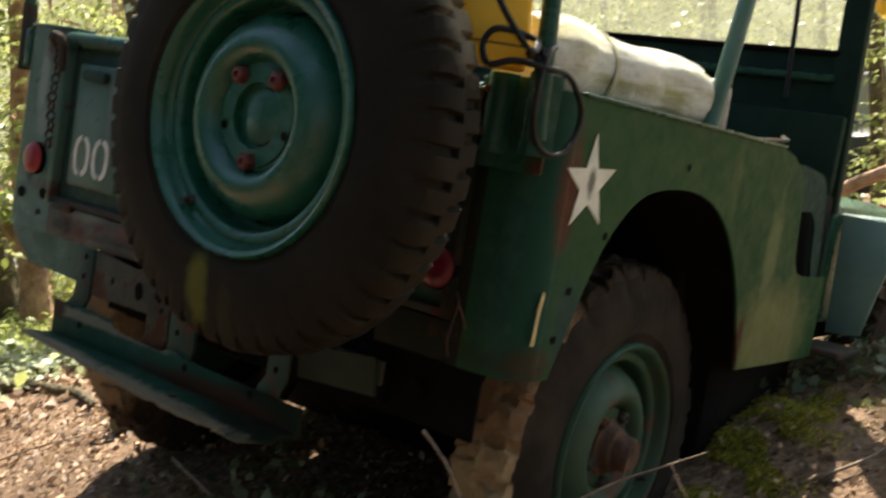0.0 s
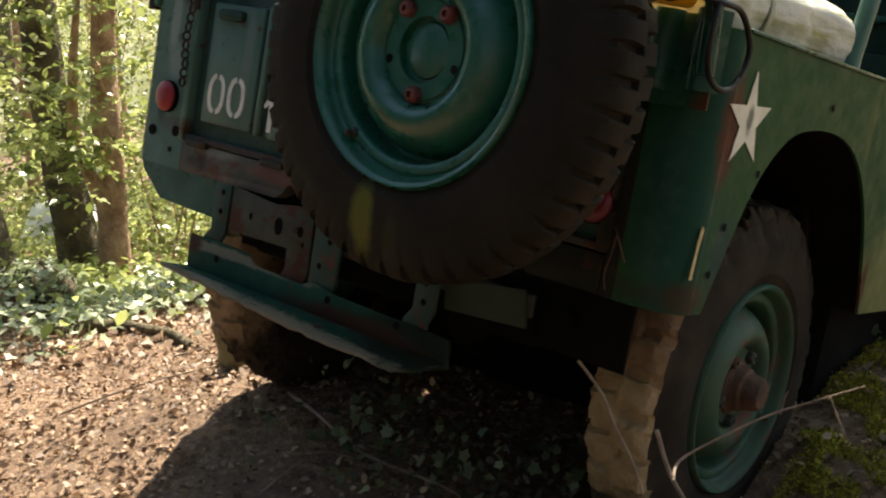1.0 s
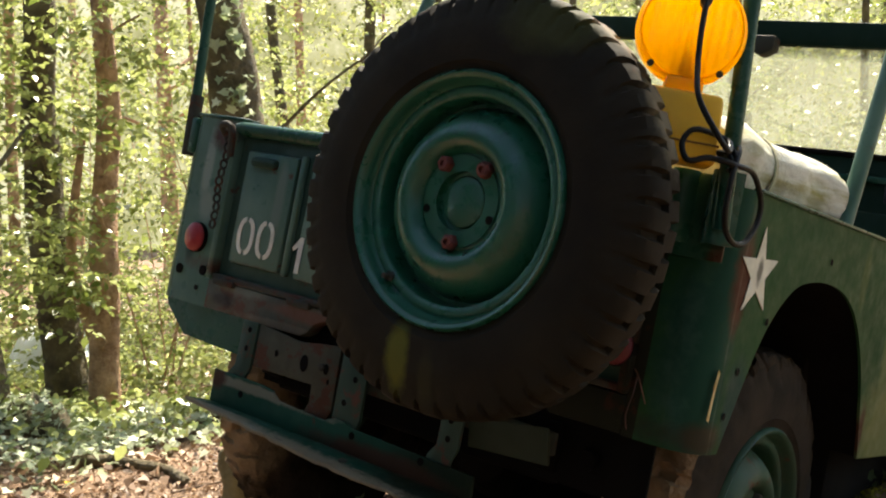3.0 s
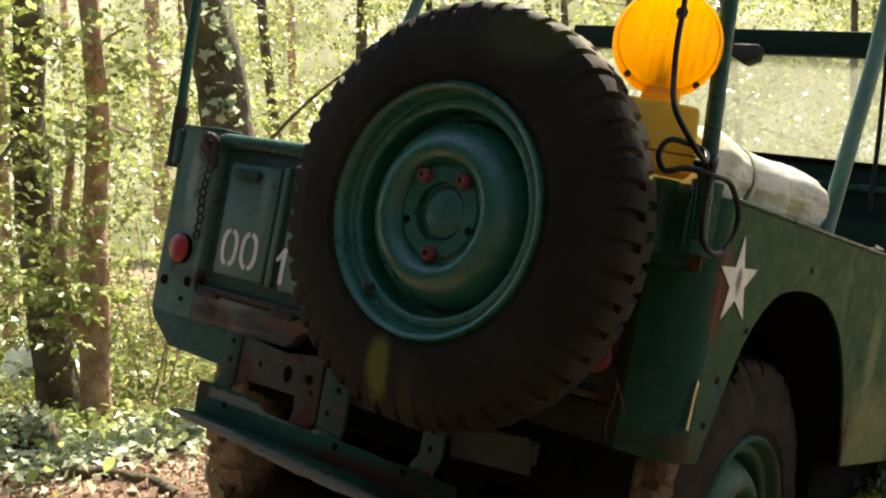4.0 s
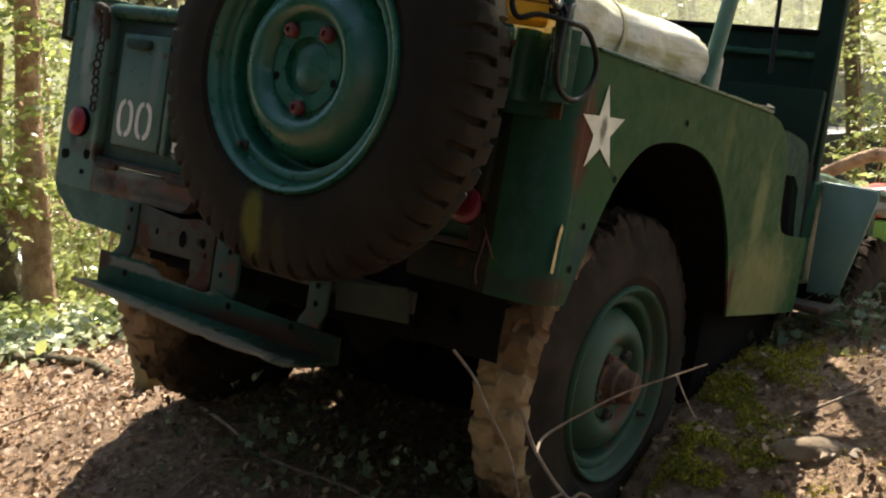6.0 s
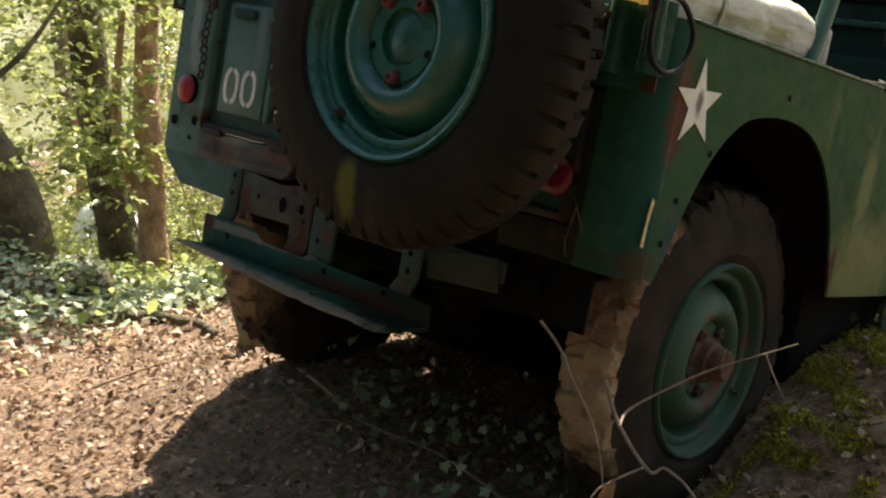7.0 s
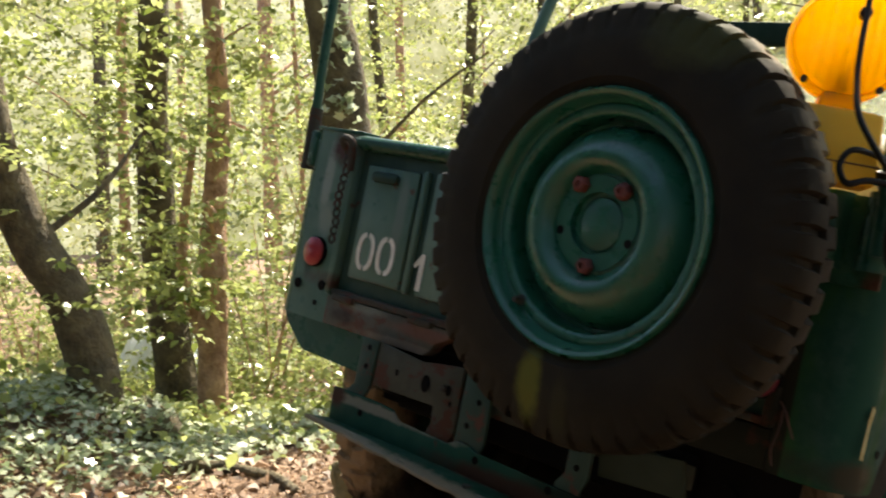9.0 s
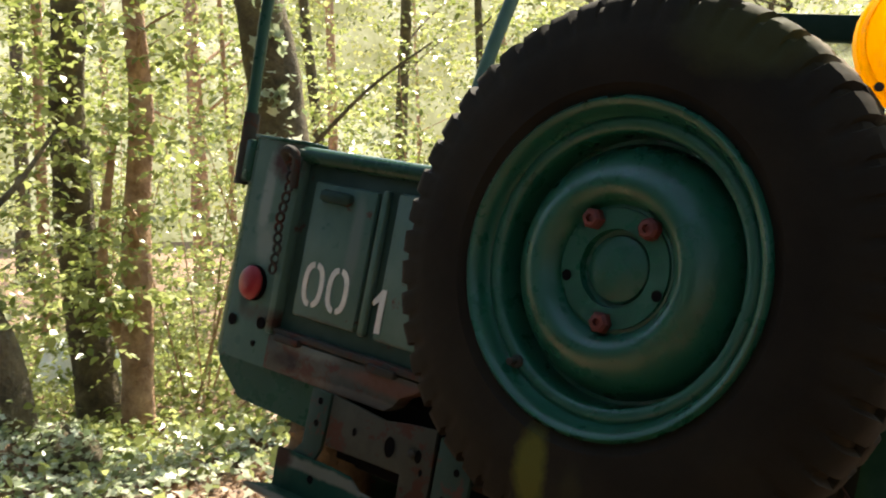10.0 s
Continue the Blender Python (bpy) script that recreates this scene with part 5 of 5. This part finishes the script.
def rock(name, x, y, size, mat, label, seed, sink=0.3, category="stone"):
    bm = bmesh.new()
    bmesh.ops.create_icosphere(bm, subdivisions=3, radius=1)
    for v in bm.verts:
        n = v.co.normalized()
        k = 1 + 0.28 * noise.noise(n * 1.6 + Vector((seed, 0, 0))) + 0.08 * noise.noise(n * 5 + Vector((0, seed, 0)))
        v.co = Vector((n.x * size[0], n.y * size[1], n.z * size[2])) * k
    bm.transform(Matrix.Translation((x, y, gz(x, y, False) + size[2] * (1 - 2 * sink))) @ Matrix.Rotation(seed, 4, "Z"))
    solo(name, bm, mat, label, category)


STONE = plain("pale_stone", (0.30, 0.28, 0.24), (0.60, 0.58, 0.52), 0.85, 6, bumps=0.8, dist=0.02)
rock("stone", 0.70, 1.07, (0.085, 0.045, 0.03), plain("weathered_board", (0.10, 0.07, 0.045), (0.22, 0.16, 0.10), 0.9, 14, bumps=0.6), "flat brown stone set in the mossy bank", 0.5)
for k, (x, y, s) in enumerate(((-0.35, 4.9, 0.22), (-0.05, 5.3, 0.20), (-0.75, 6.2, 0.28), (-0.3, 6.6, 0.3), (0.25, 4.6, 0.16), (-0.9, 5.4, 0.2))):
    rock("stone", x, y, (s, s * 0.8, s * 0.65), STONE, "pale weathered stone of a rubble heap", 1.3 * k + 0.4)
rock("stone", -1.20, 0.83, (0.05, 0.055, 0.13), plain("mossy_yellow_stone", (0.13, 0.11, 0.05), (0.30, 0.26, 0.13), 0.9, 14, bumps=0.8, dist=0.02), "upright mossy stone wedged behind the wheel", 2.2, 0.2)
# White mound made up for a bright patch of unknown nature.
WHITEMOUND = plain("mound_white", (0.84, 0.85, 0.86), (0.92, 0.92, 0.92), 0.6, 5, bumps=0.6, dist=0.03)
bm = bmesh.new()
bmesh.ops.create_grid(bm, x_segments=36, y_segments=24, size=1)
for v in bm.verts:
    r2 = v.co.x ** 2 + v.co.y ** 2
    lump = max(0.0, 1 - r2) ** 0.7 * (0.62 + 0.5 * noise.noise(Vector((v.co.x * 2.2, v.co.y * 1.6, 4))))
    fold = 0.05 * abs(noise.noise(Vector((v.co.x * 7, v.co.y * 2.5, 9)))) + 0.02 * noise.noise(v.co * 12)
    v.co = Vector((v.co.x * 0.62, v.co.y * 0.5, lump * 0.80 + fold - 0.05))
g = bmesh.ops.extrude_face_region(bm, geom=bm.faces[:])
for v in [e for e in g["geom"] if isinstance(e, bmesh.types.BMVert)]:
    v.co.z += 0.006
bmesh.ops.recalc_face_normals(bm, faces=bm.faces[:])
bm.transform(Matrix.Translation((-6.50, 3.50, gz(-6.50, 3.50, False) - 0.10)) @ Matrix.Rotation(radians(-35), 4, "Z"))
solo("sheeted_mound", bm, WHITEMOUND, "white folded mound standing in for an unidentified bright patch", "mound")
# an ivy-grown root mound on the bank
rock("root_mound", -3.16, 1.30, (0.16, 0.12, 0.12), DARKBARK, "rotten mossy stump grown over with ivy", 0.9, 0.3, "stump")
on = RNG.normal(0, 1, (210, 3))
on = on / np.linalg.norm(on, axis=1)[:, None] * np.array([0.18, 0.14, 0.13])
on[:, 2] = np.abs(on[:, 2])
on += np.array([-3.16, 1.30, gz(-3.16, 1.30, False) + 0.05])
me = leaf_mesh("ivy_on_stump", on, RNG.uniform(0, 6.28, 210), RNG.uniform(0.026, 0.055, 210), 0.6, IVYLEAF, 0.95, shape=IVY)
tagged(new("ivy_on_stump", me), "glossy ivy leaves growing over the stump", "ivy", kind="stuff")

# ---- things on and about the vehicle ----
LAMP_AT = Vector((0.285, 0.150, 1.195))
lamp = thing("warning_lamp", LAMP_AT, "round amber roadworks lamp on a yellow battery case", "warning lamp", frame_of=STAND)
TURN = Matrix.Translation((0.283, 0.150, 0)) @ Matrix.Rotation(radians(32), 4, "Z")
bm = bbox(bmesh.new(), -0.070, 0.070, -0.045, 0.045, 1.193, 1.302, 0.010)
for v in bm.verts:
    v.co.x *= 1 - 0.10 * (v.co.z - 1.193) / 0.11
bm.transform(TURN)
case = part("case", bm, YELLOW, lamp, "faded yellow plastic case")
bm = bbox(bmesh.new(), -0.0695, 0.0695, -0.0465, 0.0465, 1.222, 1.225, 0.001)
bm.transform(TURN)
part("seam", bm, plain("dark_seam", (0.12, 0.05, 0.005), (0.2, 0.09, 0.01), 0.7, 10, bumps=0), case)
bm = bbox(bmesh.new(), -0.03, 0.03, -0.03, 0.03, 1.298, 1.325, 0.008)
bm.transform(TURN)
ORANGE, ont, ob_ = material("amber_plastic", 0.12)
ont.links.new(ramp_of(ont, noise_of(ont, 16, 5), [(0.3, (0.92, 0.46, 0.004)), (0.7, (0.99, 0.63, 0.025))]), ob_.inputs["Base Color"])
otr = ont.nodes.new("ShaderNodeBsdfTranslucent")
otr.inputs[0].default_value = (1.0, 0.67, 0.025, 1)
omx = ont.nodes.new("ShaderNodeMixShader")
omx.inputs[0].default_value = 0.6
ont.links.new(ob_.outputs[0], omx.inputs[1])
ont.links.new(otr.outputs[0], omx.inputs[2])
ont.links.new(omx.outputs[0], ont.nodes["Material Output"].inputs[0])
part("neck", bm, ORANGE, lamp)
FACE = TURN @ Matrix.Translation((-0.004, 0, 1.400)) @ Matrix.Rotation(radians(90), 4, "X") @ Matrix.Diagonal((0.93, 0.93, 1, 1))
rings = [(0.090, 0.012), (0.090, 0.020), (0.086, 0.025), (0.083, 0.020)] + [(0.080 - 0.005 * k, 0.024 + 0.0007 * k + (0.0014 if k % 2 else 0)) for k in range(15)] + [(0, 0.037)]
fluted = lathe(bmesh.new(), rings, Matrix(), 96)
for v in fluted.verts:
    if math.hypot(v.co.x, v.co.y) < 0.082:
        v.co.z += 0.0022 * math.cos(v.co.x * 2 * math.pi / 0.017)
fluted.transform(FACE)
part("front_lens", fluted, ORANGE, lamp, "ribbed amber lens")
part("back_lens", lathe(bmesh.new(), [(r, -h) for r, h in rings], FACE, 40), ORANGE, lamp)
part("rim_band", lathe(bmesh.new(), [(0.088, 0.012), (0.0935, 0.010), (0.0935, -0.010), (0.088, -0.012)], FACE, 40), ORANGE, lamp)
part("lamp_post", lathe(bmesh.new(), [(0.0, 0.0), (0.024, 0.0), (0.020, 0.03), (0.010, 0.045), (0.009, 0.085), (0, 0.086)], TURN @ Matrix.Translation((-0.004, 0, 1.318)), 14), plain("dull_orange_post", (0.35, 0.10, 0.01), (0.5, 0.17, 0.02), 0.5, 20), lamp)
part("bulb_holder", lathe(bmesh.new(), [(0.0, -0.02), (0.012, -0.018), (0.012, 0.018), (0, 0.02)], TURN @ Matrix.Translation((-0.004, 0, 1.355)) @ Matrix.Rotation(radians(90), 4, "X"), 12), YELLOW, lamp)
for dx, dz in ((-0.058, -0.068), (0.058, -0.068), (0.0, 0.085)):
    part("screw", lathe(bmesh.new(), [(0.006, 0.024), (0.006, 0.030), (0, 0.031)], FACE @ Matrix.Translation((dx, dz, 0)), 8), RUSTY, lamp)
part("lock", lathe(bmesh.new(), [(0.010, 0.03), (0.010, 0.046), (0.006, 0.050), (0, 0.051)], FACE @ Matrix.Translation((0.012, 0.045, 0)), 12), CABLE, lamp)

# black cable from the lamp, coiled round the post
def face_pt(dx, dz, out):
    return FACE @ Vector((dx, dz, out))


path = [face_pt(0.012, 0.10, 0.045), face_pt(0.012, 0.045, 0.052), face_pt(0.012, -0.01, 0.060), face_pt(0.016, -0.06, 0.062), (0.352, 0.075, 1.285), (0.385, 0.090, 1.235), (0.395, 0.120, 1.215), (0.375, 0.150, 1.235), (0.345, 0.100, 1.240), (0.335, 0.085, 1.215), (0.350, 0.085, 1.190),
        (0.372, 0.110, 1.200), (0.400, 0.150, 1.198), (0.404, 0.205, 1.195), (0.406, 0.248, 1.160), (0.407, 0.250, 1.125), (0.405, 0.225, 1.090), (0.402, 0.190, 1.082), (0.400, 0.155, 1.098), (0.400, 0.138, 1.135), (0.399, 0.142, 1.185), (0.392, 0.165, 1.222), (0.36, 0.225, 1.235), (0.335, 0.215, 1.222), (0.338, 0.175, 1.212), (0.388, 0.158, 1.220)]
bm = tube(bmesh.new(), smooth_path(path, 7), 0.0048, 8)
solo("cable", bm, CABLE, "black cable looped round the rear hood post", "cable", m=STAND)
bm = tube(bmesh.new(), smooth_path([(0.386, 0.150, 1.225), (0.397, 0.152, 1.205), (0.386, 0.165, 1.192), (0.352, 0.215, 1.200), (0.342, 0.205, 1.212), (0.350, 0.165, 1.215), (0.386, 0.146, 1.212), (0.396, 0.150, 1.17), (0.396, 0.146, 1.12)], 8), 0.0042, 8)
solo("cable", bm, CABLE, "second turn of black cable round the post", "cable", m=STAND)

# rolled canvas along the side of the tub
bm = bmesh.new()
axis = [Vector((0.27 + 0.01 * math.sin(k * 1.3), 0.27 + 0.0505 * k, 1.232 + 0.004 * math.sin(k * 0.9))) for k in range(13)]
rows = []
for k, c in enumerate(axis):
    ring = []
    for i in range(64):
        a = 2 * math.pi * i / 64
        r = 0.067 * (1 + 0.10 * noise.noise(Vector((k * 0.35, math.cos(a) * 1.5, math.sin(a) * 1.5))) + 0.02 * math.sin(6 * a + k * 0.5) + 0.05 * noise.noise(Vector((k * 0.18, math.cos(a) * 7, math.sin(a) * 7))))
        if k in (0, 12):
            r *= 0.86
        ring.append(bm.verts.new(c + Vector((math.cos(a) * r, 0, math.sin(a) * r))))
    rows.append(ring)
for p_, q_ in zip(rows, rows[1:]):
    for i in range(64):
        bm.faces.new((p_[i], p_[(i + 1) % 64], q_[(i + 1) % 64], q_[i]))
bm.faces.new(rows[0][::-1])
bm.faces.new(rows[-1])
bmesh.ops.recalc_face_normals(bm, faces=bm.faces[:])
roll = thing("canvas_roll", (0.27, 0.65, 1.17), "rolled pale canvas stained yellow, lying on the tub's edge", "canvas roll", frame_of=STAND)
part("canvas", bm, TARP, roll, smooth=60)
for k in (4,):
    y = 0.27 + 0.0505 * k
    part("strap", lathe(bmesh.new(), [(0.070, -0.008), (0.072, -0.006), (0.072, 0.006), (0.070, 0.008)], Matrix.Translation((axis[k].x, y, axis[k].z)) @ Matrix.Rotation(radians(90), 4, "X"), 28), plain("strap", (0.3, 0.28, 0.16), (0.45, 0.43, 0.3), 0.9, 30), roll)
# seat frame hoop before it, and the driver's wheel
hoop = bmesh.new()
tube(hoop, smooth_path([(0.30, 0.985, 1.14), (0.30, 0.985, 1.24), (0.285, 1.0, 1.275), (0.20, 1.02, 1.285), (0.05, 1.02, 1.285), (-0.02, 1.0, 1.24), (-0.02, 0.985, 0.80)], 6), 0.011, 10)
seat = thing("seat", (0.15, 1.1, 0.76), "worn vehicle seat with a bare tubular frame", "seat", frame_of=STAND)
part("frame", hoop, plain("chipped_tube", (0.16, 0.08, 0.06), (0.45, 0.42, 0.40), 0.5, 16), seat)
part("cushion", bbox(bmesh.new(), 0.0, 0.28, 1.0, 1.30, 1.0, 1.08, 0.03), BLACK, seat)
part("backrest", bbox(bmesh.new(), 0.0, 0.28, 0.99, 1.03, 1.09, 1.26, 0.018), BLACK, seat)
part("base", bbox(bmesh.new(), 0.02, 0.26, 1.02, 1.28, 0.752, 1.0, 0.01), BLACK, seat)

# tailgate latch and chain, brackets and small fittings
ch = bmesh.new()
for k in range(11):
    m = Matrix.Translation((-0.868 + 0.004 * math.sin(k * 0.9), YB - 0.022, 1.130 - 0.020 * k)) @ Matrix.Rotation(radians(90 if k % 2 else 0), 4, "Z") @ Matrix.Rotation(radians(90), 4, "X")
    lathe(ch, [(0.0095 + 0.0030 * math.cos(a), 0.0030 * math.sin(a)) for a in [2 * math.pi * i / 6 for i in range(6)]], m, 10, True)
tagged(part("tailgate_chain", ch, RUSTY, jeep, "rusty tailgate chain"), kind="stuff")
bm = bmesh.new()
tube(bm, smooth_path([(-0.885, YB - 0.012, 1.135), (-0.885, YB - 0.03, 1.155), (-0.868, YB - 0.034, 1.162), (-0.852, YB - 0.028, 1.15), (-0.852, YB - 0.02, 1.09)], 5), 0.0085, 8)
part("latch", bm, RUSTY, jeep)
for x in (-0.80, -0.55):
    part("hinge", bbox(bmesh.new(), x - 0.035, x + 0.035, YB - 0.018, YB + 0.002, 0.796, 0.812, 0.005), RUSTY, jeep)
for z in (1.10, 1.165):
    part("bracket_bolt", lathe(bmesh.new(), [(0.007, 0), (0.007, 0.006), (0, 0.007)], Matrix.Translation((0.265, YB - 0.022, z)) @ Matrix.Rotation(radians(90), 4, "X"), 6), RUSTY, jeep)
bm = bmesh.new()
tube(bm, [(0.34, 1.10, 1.185), (0.33, 1.30, 1.20), (0.30, 1.34, 1.21)], 0.004, 6)
part("tie_rod", bm, RUSTY, jeep)
# wires hanging from the broken right rear lamp
for k, pts in enumerate(([(0.255, YB - 0.005, 0.85), (0.275, YB - 0.025, 0.84), (0.285, YB - 0.02, 0.815), (0.292, YB - 0.018, 0.80)], [(0.262, YB - 0.005, 0.84), (0.268, YB - 0.02, 0.81), (0.262, YB - 0.02, 0.775), (0.266, YB - 0.015, 0.75)])):
    part("loose_wire", tube(bmesh.new(), smooth_path(pts, 5), 0.0013, 6), plain("faded_wire_" + "ab"[k], (0.035, 0.013, 0.009), (0.10, 0.035, 0.022), 0.6, 30), jeep)

# ---- far to the right: old vehicle, machine and timber ----
car = thing("old_car", (-1.5, 9.8, gz(-1.5, 9.8, False)), "dark old vehicle with round headlights among the trees", "car")
zc = gz(-1.5, 9.8, False)
CARP = painted("dark_car_paint", (0.02, 0.024, 0.022), (0.05, 0.055, 0.05), rust_at=0.62)
part("body", slab(bmesh.new(), [(9.3, zc + 0.45), (9.3, zc + 0.95), (10.3, zc + 1.0), (10.6, zc + 1.55), (12.0, zc + 1.55), (12.3, zc + 1.0), (12.9, zc + 0.95), (12.9, zc + 0.45)], "x", -2.25, -0.75, 0.05), CARP, car)
part("windscreen", slab(bmesh.new(), [(-2.1, zc + 1.06), (-0.9, zc + 1.06), (-1.0, zc + 1.48), (-2.0, zc + 1.48)], "y", 10.28, 10.30), plain("dull_glass", (0.25, 0.28, 0.28), (0.4, 0.43, 0.42), 0.15, 3, bumps=0), car)
part("bumper", bbox(bmesh.new(), -2.3, -0.7, 9.16, 9.26, zc + 0.42, zc + 0.56, 0.03), CARP, car)
for x in (-2.0, -1.0):
    part("headlight", lathe(bmesh.new(), [(0.10, 0), (0.10, 0.05), (0.08, 0.09), (0, 0.11)], Matrix.Translation((x, 9.30, zc + 0.78)) @ Matrix.Rotation(radians(90), 4, "X"), 20), plain("headlight_glass", (0.55, 0.55, 0.5), (0.75, 0.75, 0.7), 0.2, 5, bumps=0), car)
    for y in (9.8, 12.3):
        part("wheel", lathe(bmesh.new(), [(0, -0.09), (0.28, -0.09), (0.33, -0.06), (0.33, 0.06), (0.28, 0.09), (0, 0.09)], Matrix.Translation((x, y, zc + 0.33)) @ Matrix.Rotation(radians(90), 4, "Y"), 24), RUBBER, car)
zr = gz(0.0, 4.9, False)
machine = thing("garden_machine", (-0.05, 4.75, zr), "small red and green machine on the rubble", "machine")
part("hood", bbox(bmesh.new(), -0.22, 0.14, 4.6, 4.95, zr + 0.28, zr + 0.44, 0.03), plain("bright_red", (0.45, 0.03, 0.02), (0.6, 0.06, 0.04), 0.4, 8), machine)
part("deck", bbox(bmesh.new(), -0.24, 0.16, 4.58, 4.97, zr + 0.14, zr + 0.27, 0.02), plain("bright_green", (0.12, 0.28, 0.04), (0.18, 0.36, 0.07), 0.5, 8), machine)
for x in (-0.22, 0.14):
    for y in (4.65, 4.9):
        part("wheel", lathe(bmesh.new(), [(0, -0.03), (0.08, -0.03), (0.09, 0), (0.08, 0.03), (0, 0.03)], Matrix.Translation((x, y, zr + 0.085)) @ Matrix.Rotation(radians(90), 4, "Y"), 16), RUBBER, machine)
bm = tube(bmesh.new(), smooth_path([(-1.0, 4.5, 0.20), (-0.094, 4.4, 0.62), (0.133, 4.4, 0.52), (0.8, 4.2, 0.28)], 6), 0.035, 10, 0.03)
solo("timber_pole", bm, BARK, "pale peeled pole lying across the rubble", "pole")
zp = gz(0.12, 3.75, False)
CONCRETE = plain("grey_concrete", (0.26, 0.25, 0.22), (0.44, 0.42, 0.38), 0.9, 8, bumps=0.5)
bm = lathe(bmesh.new(), [(0.27, -0.3), (0.275, 0.3), (0.225, 0.3), (0.22, -0.3)], Matrix.Translation((0.12, 3.75, zp + 0.26)) @ Matrix.Rotation(radians(25), 4, "Z") @ Matrix.Rotation(radians(84), 4, "X"), 32, True)
solo("concrete_pipe", bm, CONCRETE, "short grey concrete pipe lying on the ground", "pipe")
